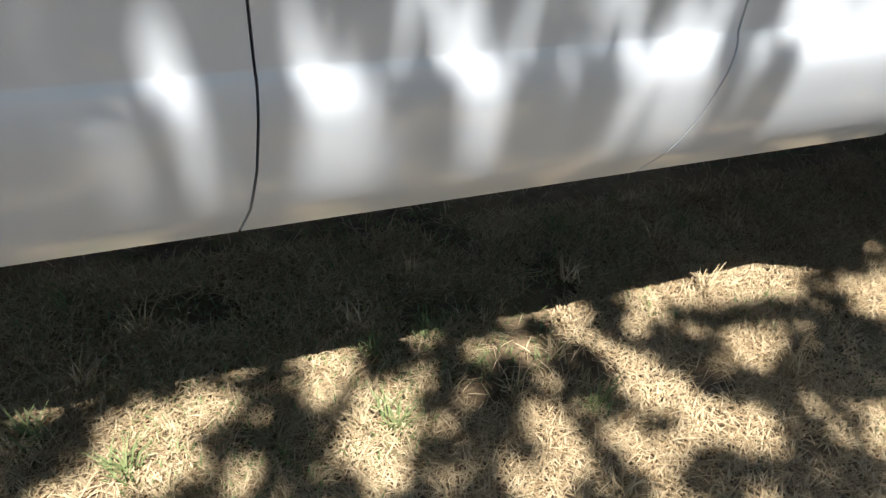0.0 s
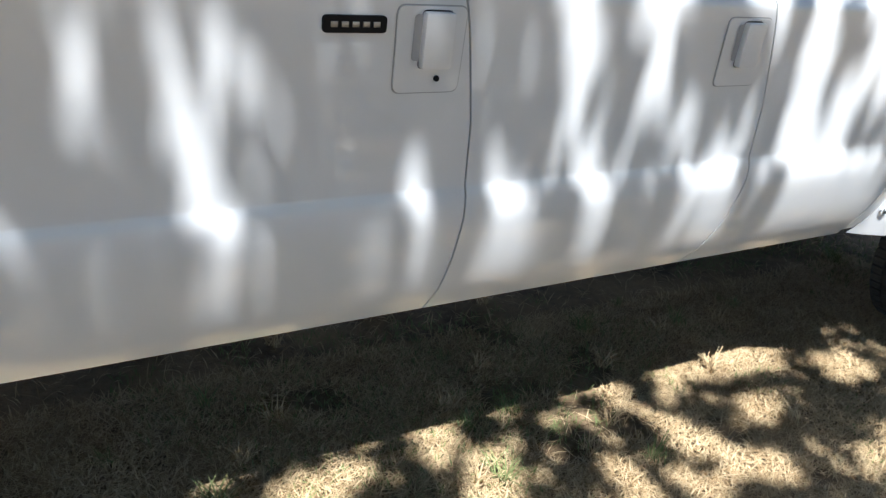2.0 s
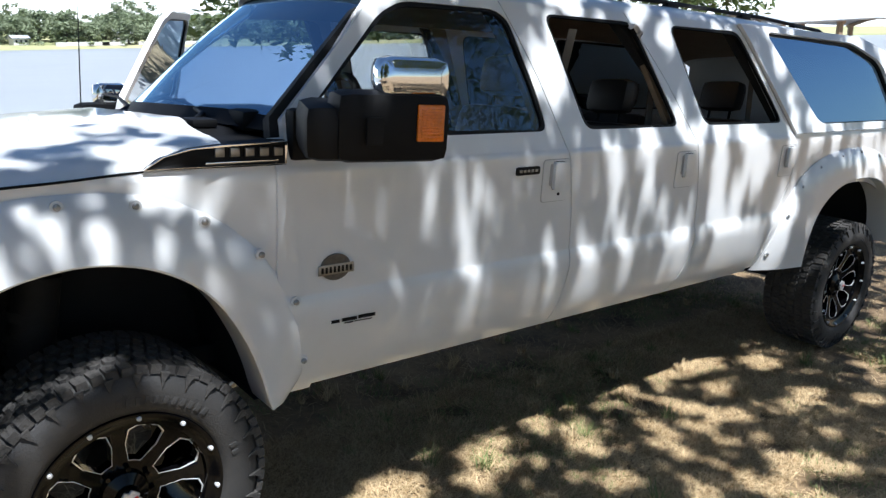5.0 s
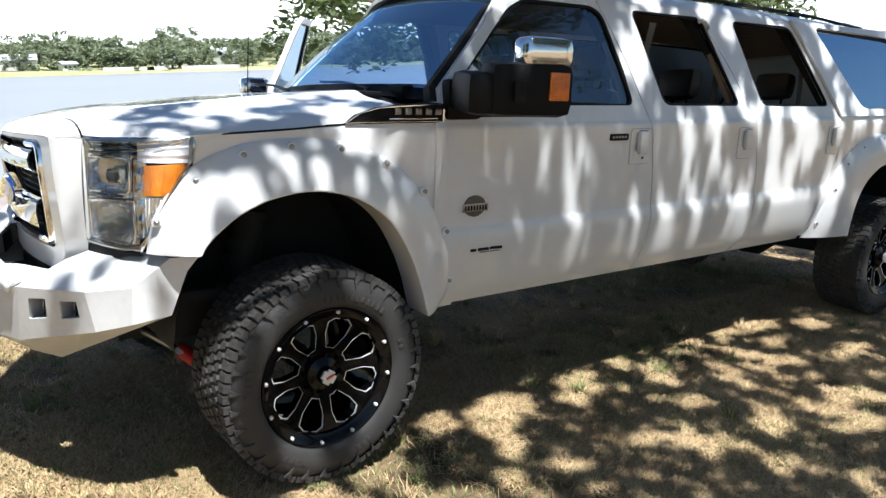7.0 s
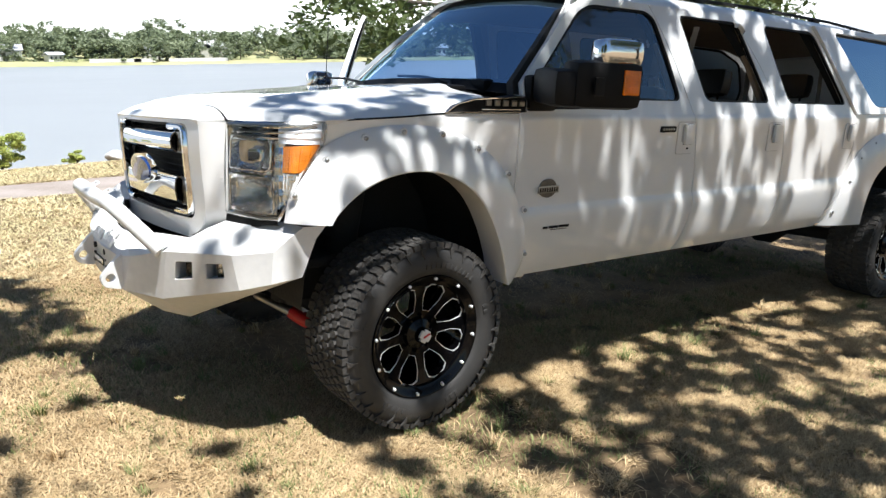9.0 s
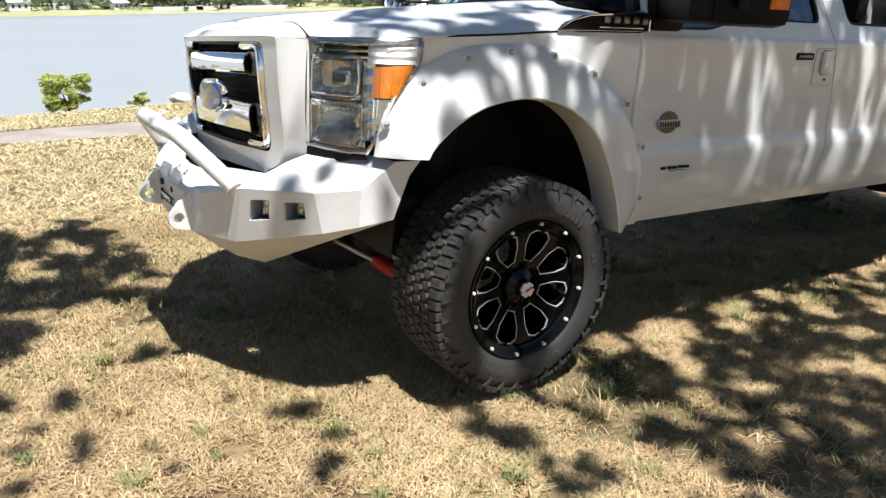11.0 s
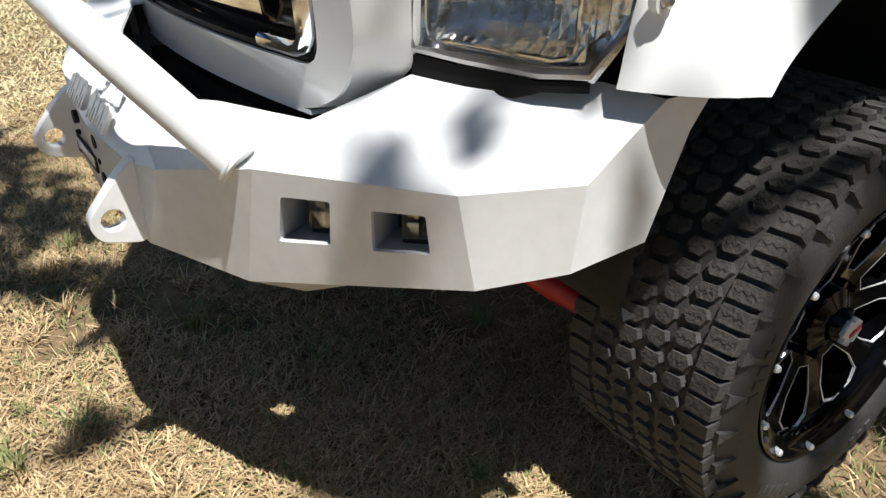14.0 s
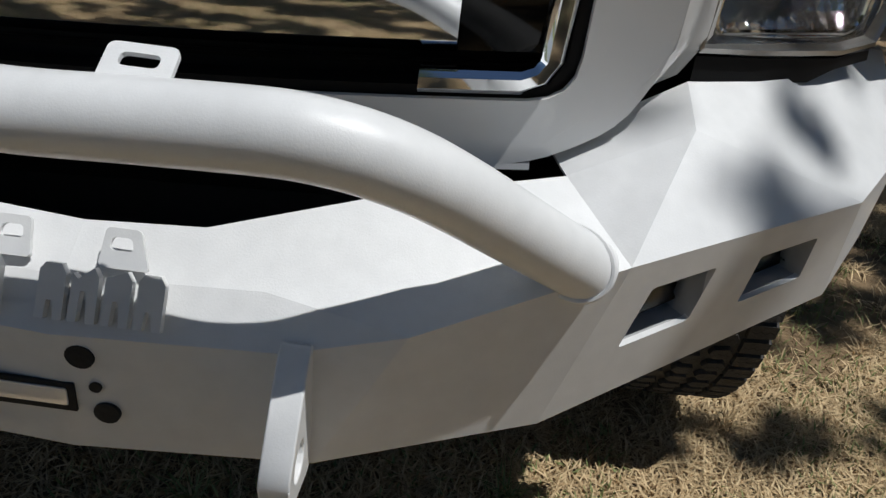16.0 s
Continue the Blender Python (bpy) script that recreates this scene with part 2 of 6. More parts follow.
ZROWS = [0.724, 0.75, 0.77, 0.80, 0.85, 0.90, 0.96, 0.99, 1.01, 1.03, 1.05, 1.07, 1.085, 1.094, 1.10, 1.12, 1.18, 1.25, 1.33, 1.40, 1.46, 1.50, 1.52, 1.535, 1.545, 1.55]


def side_y(x, z):
    y = PROFILE(z) + 0.050 * smooth(0.57, 0.10, x) * smooth(1.05, 1.42, z)
    if x < -0.1:
        y += 0.21 * (-0.1 - x) ** 2
    if x > 4.9:
        y += 0.10 * (x - 4.9) ** 2
    return y


def flank(x, z):
    return (x, side_y(x, z), z)


SEAM0 = table([(0.745, 0.665), (0.80, 0.648), (1.14, 0.585), (1.55, 0.540)])
SEAM1 = table([(0.731, 1.882), (0.80, 1.900), (0.90, 1.911), (1.08, 1.917), (1.25, 1.909), (1.47, 1.873), (1.55, 1.852)])
SEAM2 = table([(0.731, 2.780), (0.81, 2.828), (0.90, 2.855), (1.07, 2.872), (1.25, 2.862), (1.42, 2.828), (1.55, 2.795)])
SEAM3 = table([(0.745, 3.560), (1.10, 3.700), (1.30, 3.800), (1.50, 3.790), (1.55, 3.765)])
G = 0.0026                    # half a door gap

WIN1 = rounded([(1.748, 1.625), (1.695, 1.80), (1.59, 2.07), (1.52, 2.105), (1.08, 2.105), (0.97, 2.055), (0.61, 1.685), (0.60, 1.575), (0.93, 1.575), (1.13, 1.625)], 0.05)
WIN2 = rounded([(1.985, 1.625), (1.80, 2.105), (2.385, 2.105), (2.665, 1.622)], 0.055)
WIN3 = rounded([(2.885, 1.622), (2.665, 2.105), (3.285, 2.105), (3.655, 1.618)], 0.065)
WIN4 = rounded([(4.05, 1.60), (3.53, 2.11), (4.60, 2.09), (4.98, 1.98), (5.17, 1.72), (5.17, 1.60)], 0.08)
DOORS = [
    (SEAM0, SEAM1, [(0.543, 1.55), (0.545, 1.70), (0.93, 2.085), (1.05, 2.14), (1.553, 2.14), (1.72, 1.84), (1.849, 1.55)], WIN1),
    (SEAM1, SEAM2, [(1.855, 1.55), (1.727, 1.84), (1.56, 2.14), (2.337, 2.14), (2.592, 1.84), (2.792, 1.55)], WIN2),
    (SEAM2, SEAM3, [(2.798, 1.55), (2.598, 1.84), (2.344, 2.14), (3.287, 2.14), (3.53, 1.84), (3.762, 1.55)], WIN3),
]


def offset_poly(poly, d):
    c = (sum(p[0] for p in poly) / len(poly), sum(p[1] for p in poly) / len(poly))
    return [(p[0] + d * (p[0] - c[0]) / max(1e-6, math.hypot(p[0] - c[0], p[1] - c[1])), p[1] + d * (p[1] - c[1]) / max(1e-6, math.hypot(p[0] - c[0], p[1] - c[1]))) for p in poly]


def window_parts(parent, poly, far, glass, label):
    put = flip(lambda x, z: (x, side_y(x, z) + 0.014, z), far)
    out = (0, 1 if far else -1, 0)
    rim = flip(lambda x, z: (x, side_y(x, z) + 0.004, z), far)
    bm = bmesh.new()
    ring(bm, offset_poly(poly, 0.004), offset_poly(poly, -0.017), rim, 1)
    part("window_seal", bm, BLACK, parent, "black rubber window seal", out, thick=0.016)
    if glass:
        bm = bmesh.new()
        ring(bm, offset_poly(poly, -0.006), None, put, 3)
        part("window_pane", bm, glass, parent, label, out).visible_shadow = False


# grey that paints the shade in the handle recess and round its plate
SHADEGREY = mat("recess_shade_grey", (0.40, 0.40, 0.395), 0.45, vary=0.1, scale=10)


def handle_parts(parent, x, z, far, keyhole):
    """Recess plate, upright paddle and keyhole."""
    put = flip(lambda a, b, d=0.0: (a, side_y(a, b) - d, b), far)
    out = (0, 1 if far else -1, 0)
    bm = bmesh.new()
    ring(bm, rounded([(x, z), (x + 0.158, z), (x + 0.154, z - 0.180), (x + 0.002, z - 0.180)], 0.018), None, lambda a, b: put(a, b, 0.004), 2)
    plate = part("handle_plate", bm, PAINT, parent, "white recessed handle plate", out, thick=0.006, bevel=0.002)
    frame_line = rounded([(x - 0.003, z + 0.003), (x + 0.161, z + 0.003), (x + 0.157, z - 0.183), (x - 0.001, z - 0.183)], 0.020)
    bm = bmesh.new()
    ring(bm, frame_line, offset_poly(frame_line, -0.004), lambda a, b: put(a, b, 0.0012), 1)
    part("plate_shade_line", bm, SHADEGREY, parent, "thin grey line painted for the shadow round the plate", out)
    bm = bmesh.new()
    ring(bm, rounded([(x + 0.036, z - 0.016), (x + 0.066, z - 0.016), (x + 0.066, z - 0.112), (x + 0.036, z - 0.112)], 0.010), None, lambda a, b: put(a, b, 0.0062), 1)
    part("finger_recess", bm, SHADEGREY, parent, "flat grey patch for the shaded finger recess", out)
    bm = bmesh.new()
    ring(bm, rounded([(x + 0.052, z - 0.007), (x + 0.124, z - 0.007), (x + 0.124, z - 0.129), (x + 0.052, z - 0.129)], 0.012), None, lambda a, b: put(a, b, 0.0058), 1)
    part("handle_gap", bm, BLACK, parent, "thin dark gap round the handle", out)
    bm = bmesh.new()
    box(bm, put(x + 0.088, z - 0.068, 0.012), (0.068, 0.024, 0.117), None, 0.006)
    part("handle", bm, PAINT, parent, "white upright door handle")
    if keyhole:
        bm = bmesh.new()
        tube(bm, [put(x + 0.100, z - 0.150, 0.0), put(x + 0.100, z - 0.150, 0.008)], 0.0065)
        part("keyhole", bm, BLACK, parent, "round black keyhole")


def make_door(i, far):
    a, b, outer, win = DOORS[i]
    put = flip(flank, far)
    out = (0, 1 if far else -1, 0)
    bm = bmesh.new()
    n = 12
    grid(bm, [[put(lerp(a(z) + G, b(z) - G, j / n), z) for j in range(n + 1)] for z in ZROWS])
    ring(bm, outer, win, put, 4, 44)
    bmesh.ops.remove_doubles(bm, verts=bm.verts, dist=1e-4)
    door = part("door", bm, PAINT, truck, "white passenger door, standing open" if (far and i == 0) else "", out, thick=0.03, bevel=0.0)
    window_parts(door, win, far, SIDEGLASS if (i == 0 or far) else None, "tinted window, wound up")
    handle_parts(door, (1.704, 2.634, 3.632)[i], (1.508, 1.499, 1.490)[i], far, i == 0)
    bm = bmesh.new()   # dark inner skin, in from the gaps
    grid(bm, [[flip(lambda x, z: (x, side_y(x, z) + 0.06, z), far)(lerp(a(z) - 0.005, b(z) + 0.005, j / 6), z) for j in range(7)] for z in ZROWS[::3] + [1.60]])
    part("inner_trim", bm, BLACK, door, "black inner door trim", out, thick=0.02)
    return door


near_doors = [make_door(i, False) for i in range(3)]
far_doors = [make_door(i, True) for i in range(3)]
hinge = fitted((0.60, 2 * C - 0.05, 0)) * K
far_doors[0].matrix_basis = Matrix.Translation(hinge) @ Matrix.Rotation(radians(57), 4, "Z") @ Matrix.Translation(-hinge)

# jambs behind the gaps between the doors, coloured dark for the shade there
for far in (False, True):
    for seam, top in ((SEAM0, [(0.55, 1.70), (0.93, 2.07)]), (SEAM1, [(1.72, 1.84), (1.56, 2.12)]), (SEAM2, [(2.595, 1.84), (2.34, 2.12)]), (SEAM3, [(3.53, 1.84), (3.29, 2.12)])):
        if far and seam is SEAM0:
            continue           # this side stands open
        put = flip(lambda x, z: (x, side_y(x, z) + 0.036, z), far)
        line = [(seam(z), z) for z in ZROWS[::3] + [1.55]] + top
        bm = bmesh.new()
        grid(bm, [[put(x - 0.03, z), put(x + 0.03, z)] for x, z in line])
        part("door_jamb", bm, DARK, truck, "door jamb coloured dark for the shade in the gap", (0, 1 if far else -1, 0), thick=0.05)

# rear quarter panels with the long privacy window
REAR = 5.50
for far in (False, True):
    put, out = flip(flank, far), (0, 1 if far else -1, 0)
    bm = bmesh.new()
    cols = [3.80 + (REAR - 3.80) * j / 24 for j in range(25)]

    def arch_r(x):
        u = (x - 4.66) / 0.68
        return 0.745 + 0.46 * math.sqrt(max(0.0, 1 - u * u)) if abs(u) < 1 else 0.745

    grid(bm, [[put(x + (SEAM3(z) + G - 3.80) * max(0.0, 1 - j / 5), z) for z in [lerp(arch_r(x), 1.55, v / 14) for v in range(15)]] for j, x in enumerate(cols)])
    ring(bm, [(3.768, 1.55), (3.536, 1.84), (3.293, 2.14), (4.70, 2.135), (5.12, 2.05), (5.36, 1.80), (REAR, 1.55)], WIN4, put, 4, 44)
    quarter = part("quarter_panel", bm, PAINT, truck, "", out, thick=0.02)
    window_parts(quarter, WIN4, far, SIDEGLASS if far else PRIVACY, "tinted glass" if far else "dark privacy glass mirroring the sky, blue put in its gloss")

# front fenders
HOODLINE = table([(-0.50, 1.515), (-0.1, 1.535), (0.12, 1.55), (0.55, 1.555)])


def arch_f(x):
    u = (x + 0.06) / 0.56
    return 0.74 + 0.56 * math.sqrt(max(0.0, 1 - u * u)) if abs(u) < 1 else 0.745


for far in (False, True):
    put, out = flip(flank, far), (0, 1 if far else -1, 0)
    bm = bmesh.new()
    cols = [-0.49 + (1.03) * j / 26 for j in range(27)]
    grid(bm, [[put(min(x, SEAM0(z) - G), z) for z in [lerp(arch_f(x), HOODLINE(x), v / 16) for v in range(17)]] for x in cols])
    # strip below the door line, behind the wheel
    grid(bm, [[put(lerp(0.50, SEAM0(z) - G, j / 3), z) for j in range(4)] for z in ZROWS])
    # cowl side above the vent, up to the screen pillar
    grid(bm, [[put(x, lerp(HOODLINE(x) + 0.072, 1.622 + 0.02 * smooth(0.3, 0.55, x), v / 3)) for v in range(4)] for x in (0.36, 0.42, 0.48, 0.538)])
    fender = part("front_fender", bm, PAINT, truck, "", out, thick=0.015)
    # vent with bars for the model plate
    put2 = flip(lambda x, z, d=0.0: (x, side_y(x, 1.54) - d, z), far)
    bm = bmesh.new()
    vent = [(0.105, 1.556), (0.16, 1.592), (0.24, 1.615), (0.33, 1.625), (0.535, 1.634), (0.535, 1.562)]
    ring(bm, vent, None, lambda x, z: put2(x, z, 0.002), 1)
    part("vent_backing", bm, BLACK, fender, "black side vent", out, thick=0.03)
    bm = bmesh.new()
    ring(bm, vent, offset_poly(vent, -0.007), lambda x, z: put2(x, z, 0.010), 1)
    part("vent_surround", bm, CHROME, fender, "chrome vent surround", out, thick=0.012, bevel=0.002)
    for j in range(5):
        bm = bmesh.new()
        box(bm, put2(0.325 + 0.045 * j, 1.603, 0.008), (0.030, 0.010, 0.028), None, 0.003)
        part("badge_bar", bm, SATIN, fender, "plain chrome bar on the vent")
    bm = bmesh.new()
    box(bm, put2(0.40, 1.573, 0.008), (0.25, 0.010, 0.007), None, 0.002)
    part("vent_trim", bm, CHROME, fender, "thin chrome strip")


# dark line between hood and fender
for far in (False, True):
    f = flip(lambda p: p, far)
    bm = bmesh.new()
    tube(bm, [f((x, side_y(x, HOODLINE(x)) - 0.0005, HOODLINE(x) + 0.002)) for x in [-0.49 + 0.06 * i for i in range(11)]], 0.0045, 6)
    part("hood_gap", bm, BLACK, truck, "dark gap between hood and fender")


# wheel arch flares, bolted on
def make_flare(outer, inner, lip, name, bolts, far):
    """Swept between an outer and an inner line of (x, z); the lip stands out and turns in."""
    o, q = curve_pts([(x, 0, z) for x, z in outer], 5), curve_pts([(x, 0, z) for x, z in inner], 5)
    rows = []
    for a, b in zip(o, q):
        sy = side_y(a.x, a.z)
        row = []
        for u in (0.0, 0.02, 0.12, 0.3, 0.5, 0.7, 0.88, 0.97):
            x, z = lerp(a.x, b.x, u), lerp(a.z, b.z, u)
            y = lerp(sy - 0.006, lip, u ** 0.8) - (0.012 if 0 < u < 0.9 else 0) * math.sin(math.pi * min(1, u * 1.1))
            row.append((x, y, z))
        row += [(lerp(b.x, a.x, 0.0), lip + 0.006, b.z), (b.x, lip + 0.03, b.z), (b.x, 0.11, b.z)]
        rows.append(row)
    put = flip(lambda p: p, far)
    bm = bmesh.new()
    grid(bm, [[put(p) for p in r] for r in rows])
    flare = part("wheel_flare", bm, PAINT, truck, name, (0, 1 if far else -1, 0), thick=0.006, smoothed=50)
    for x, z in bolts:
        y = min(side_y(x, z), 0.085) - ((0.036 if z > 1.15 else 0.024) if x < 2 else 0.020)
        bm = bmesh.new()
        tube(bm, [put((x, y + 0.012, z)), put((x, y, z))], 0.018, 14)
        part("bolt_pocket", bm, PAINT, flare, "recess for a flare bolt")
        bm = bmesh.new()
        tube(bm, [put((x, y + 0.002, z)), put((x, y - 0.006, z)), put((x, y - 0.010, z))], [0.011, 0.010, 0.005], 8)
        part("bolt", bm, SATIN, flare, "grey steel flare bolt")
    for x, z in (((0.452, 0.83), (0.40, 0.965)) if inner[0][0] < 2 else ()):
        bm = bmesh.new()
        tube(bm, [put((x - 0.004 if x < 2 else x + 0.004, 0.03, z)), put((x - 0.012 if x < 2 else x + 0.012, 0.03, z))], 0.009, 8)
        part("bolt_head", bm, BLACK, flare, "black inner bolt")
    return flare


FO = [(-0.672, 1.112), (-0.638, 1.235), (-0.552, 1.365), (-0.450, 1.437), (-0.31, 1.487), (-0.12, 1.503), (0.08, 1.487), (0.26, 1.425), (0.42, 1.300), (0.55, 1.100), (0.605, 0.88), (0.613, 0.795), (0.578, 0.726)]
FI = [(-0.515, 1.112), (-0.49, 1.150), (-0.43, 1.205), (-0.35, 1.255), (-0.24, 1.295), (-0.09, 1.312), (0.06, 1.288), (0.19, 1.225), (0.29, 1.130), (0.37, 0.995), (0.42, 0.870), (0.445, 0.780), (0.462, 0.728)]
FB = [(-0.640, 1.225), (-0.497, 1.362), (-0.325, 1.450), (-0.14, 1.475), (0.07, 1.460), (0.265, 1.395), (0.435, 1.275), (0.56, 1.090), (0.60, 0.86)]
RO = [(3.60, 0.725), (3.64, 0.80), (3.72, 1.00), (3.83, 1.20), (3.98, 1.33), (4.20, 1.41), (4.50, 1.44), (4.80, 1.42), (5.06, 1.34), (5.26, 1.18), (5.38, 0.98), (5.43, 0.80), (5.44, 0.725)]
RI = [(4.00, 0.725), (4.01, 0.80), (4.04, 0.93), (4.11, 1.06), (4.22, 1.15), (4.38, 1.215), (4.62, 1.24), (4.86, 1.215), (5.02, 1.14), (5.13, 1.04), (5.20, 0.92), (5.23, 0.80), (5.24, 0.725)]
RB = [(3.68, 0.83), (3.79, 1.06), (3.92, 1.23), (4.10, 1.34), (4.36, 1.395), (4.62, 1.41), (4.90, 1.37)]
for far in (False, True):
    make_flare(FO, FI, -0.045, "white front wheel flare with exposed bolts", FB, far)
    make_flare(RO, RI, -0.055, "white rear wheel flare with exposed bolts", RB, far)


# ---- hood, nose and screen ----
def nose_x(y):
    return -0.905 - 0.035 * (1 - ((y - C) / 0.48) ** 2)


HEDGE_Y = table([(-0.97, 0.395), (-0.90, 0.375), (-0.80, 0.345), (-0.72, 0.195), (-0.64, 0.120), (-0.56, 0.085), (-0.49, 0.070), (-0.1, 0.063), (0.60, 0.060)])
HEDGE_Z = table([(-0.97, 1.490), (-0.80, 1.500), (-0.49, 1.520), (-0.1, 1.540), (0.12, 1.556), (0.40, 1.612), (0.60, 1.625)])
HMID_Z = table([(-0.97, 1.490), (-0.94, 1.512), (-0.90, 1.529), (-0.84, 1.542), (-0.75, 1.554), (-0.5, 1.582), (-0.2, 1.608), (0.1, 1.634), (0.40, 1.652)])


def hood(x, v):
    """v runs from the near edge 0 over the middle 0.5 to the far edge 1."""
    w = 1 - abs(2 * v - 1)
    y0 = HEDGE_Y(x)
    y = lerp(y0, C, w ** 1.25)
    s = y - y0
    g = 1 - math.exp(-s / 0.085)
    z = lerp(HEDGE_Z(x), HMID_Z(x), g)
    z += 0.016 * smooth(-0.9, -0.5, x) * (smooth(0.34, 0.42, y) - 0.55 * smooth(0.10, 0.24, y) * (1 - smooth(0.24, 0.4, y)))
    if v > 0.5:
        y = 2 * C - y
    return Vector((x, y, z))


VS = [j / 48 for j in range(49)]
bm = bmesh.new()
rows = []
for u in (0.0, 0.02, 0.06, 0.12, 0.2, 0.32, 0.48, 0.66, 0.84, 1.0):
    row = []
    for v in VS:
        p = hood(lerp(-0.97, -0.803, u), v)
        p.x = lerp(max(nose_x(min(max(p.y, 0.36), 2 * C - 0.36)) - 0.006, -0.99), -0.803, u)
        row.append(p)
    rows.append(row)
grid(bm, rows)
part("nose_panel", bm, PAINT, truck, "white nose panel above the grille", (0, 0, 1), thick=0.02)
bm = bmesh.new()
XS = [-0.796, -0.78, -0.74, -0.70, -0.66, -0.62, -0.58, -0.54, -0.50, -0.44, -0.36, -0.26, -0.15, -0.05, 0.05, 0.12, 0.18, 0.25, 0.31, 0.345, 0.36]
grid(bm, [[hood(x, v) for v in VS] for x in XS])
part("hood", bm, PAINT, truck, "white sculpted hood", (0, 0, 1), thick=0.025)
bm = bmesh.new()
grid(bm, [[hood(x, v) - Vector((0, 0, 0.012 + 0.02 * smooth(0.3, 0.42, x))) for v in VS[1:-1]] for x in (0.33, 0.40, 0.48, 0.58)])
cowl = part("cowl", bm, BLACK, truck, "black windscreen cowl", (0, 0, 1), thick=0.03)
for y in (0.45, 1.25):
    bm = bmesh.new()
    tube(bm, [(0.42, y, 1.650), (0.47, y + 0.05, 1.672), (0.52, y + 0.35, 1.708), (0.53, y + 0.60, 1.716)], [0.012, 0.010, 0.008, 0.006], 8)
    box(bm, (0.43, y - 0.02, 1.647), (0.09, 0.10, 0.03), None, 0.01)
    part("wiper", bm, BLACK, cowl, "black windscreen wiper")


def screen(u, v, d=0.0):
    """u from the near pillar to the far one, v upwards."""
    w = 2 * u - 1
    bow = 1 - w * w
    low = Vector((0.655 - 0.23 * bow, lerp(0.135, 2 * C - 0.135, u), 1.650 + 0.018 * bow))
    top = Vector((1.075 - 0.10 * bow + 0.13 * smooth(0.6, 1.0, u), lerp(0.255, 2 * C - 0.255, u), 2.125 + 0.045 * bow))
    p = low.lerp(top, v)
    p += Vector((-0.55, 0, 0.75)).normalized() * (0.022 * math.sin(math.pi * v) + d)
    return p


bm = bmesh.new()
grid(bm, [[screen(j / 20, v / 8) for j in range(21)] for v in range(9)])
part("windscreen", bm, SCREEN, truck, "raked windscreen mirroring the sky, its blue tinted in", (-1, 0, 1)).visible_shadow = False
bm = bmesh.new()
for a, b in (((0, 0), (0, 1)), ((1, 0), (1, 1))):
    pts = [screen(a[0], v / 8, 0.004) for v in range(9)]
    sgn = 1 if a[0] == 0 else -1
    wide = 0.022 if a[0] == 0 else 0.010
    grid(bm, [[p - Vector((0, 0.3 * wide * sgn, 0)), p + Vector((-0.01, wide * sgn, 0))] for p in pts])
grid(bm, [[screen(j / 20, 0.93, 0.004) for j in range(21)], [screen(j / 20, 1.02, 0.004) for j in range(21)]])
grid(bm, [[screen(j / 20, -0.04, 0.004) for j in range(21)], [screen(j / 20, 0.05, 0.004) for j in range(21)]])
part("screen_border", bm, BLACK, truck, "black windscreen border", (-1, 0, 1))
for far in (False, True):
    bm = bmesh.new()
    put = flip(lambda p: p, far)
    rows = []
    for v in range(11):
        u = v / 10
        e = screen(1 if far else 0, u * 1.04 - 0.03)
        if far:
            e.y = 2 * C - e.y
        x, z = lerp(0.546, 1.03, smooth(0, 1, u) * 0.35 + u * 0.65), lerp(1.60, 2.14, u)
        dx, dz = lerp(0.547, 0.945 + (0.13 if far else 0.0), u), lerp(1.615, 2.135, u)
        o = Vector((dx, side_y(dx, dz) + 0.004, dz))
        if far:
            o = o.lerp(e, 0.72)
        rows.append([put(o), put(o.lerp(e, 0.25) + Vector((-0.012, -0.018, 0.008))), put(o.lerp(e, 0.6) + Vector((-0.014, -0.014, 0.010))), put(e + Vector((-0.004, -0.004, 0.004)))])
    grid(bm, rows)
    part("windscreen_pillar", bm, PAINT, truck, "white windscreen pillar", (-1, 1 if far else -1, 0), thick=0.03)

# roof
ROOF_Z = table([(0.95, 2.140), (1.05, 2.160), (1.3, 2.185), (1.8, 2.205), (2.8, 2.205), (3.6, 2.185), (4.6, 2.14), (5.0, 2.085), (5.25, 2.01)])


def roof(x, v):
    w = 1 - abs(2 * v - 1)
    edge = side_y(x, 2.14) if x < 4.7 else lerp(side_y(x, 2.14), side_y(x, 2.0), smooth(4.7, 5.3, x))
    y = lerp(edge, C, w)
    drop = 2.14 - 0.0 if x < 4.6 else lerp(2.138, 1.93, ((x - 4.6) / 0.70) ** 1.5)
    s = y - edge
    z = lerp(min(drop, ROOF_Z(x) - 0.02), ROOF_Z(x) + 0.03 * w, 1 - math.exp(-s / 0.05))
    if x < 1.2:
        bow = 1 - (2 * v - 1) ** 2
        x = x + (0.13 * smooth(0.6, 1.0, v) - 0.11 * bow) * (1 - smooth(1.0, 1.4, x))
    return Vector((x, y if v <= 0.5 else 2 * C - y, z))


RV = [0, 0.004, 0.01, 0.02, 0.035, 0.055, 0.08, 0.12, 0.18, 0.26, 0.36, 0.5]
RV = RV + [1 - v for v in RV[-2::-1]]
bm = bmesh.new()
grid(bm, [[roof(x, v) for v in RV] for x in [1.03, 1.06, 1.1, 1.2, 1.35, 1.56, 1.9, 2.34, 2.8, 3.29, 3.7, 4.1, 4.5, 4.7, 4.9, 5.05, 5.2, 5.30]])
part("roof", bm, PAINT, truck, "long white roof", (0, 0, 1), thick=0.02)
bm = bmesh.new()
grid(bm, [[roof(x, v) - Vector((0, 0, 0.045)) for v in RV[3:-3]] for x in (1.12, 1.5, 2.2, 3.0, 3.8, 4.6, 5.1)])
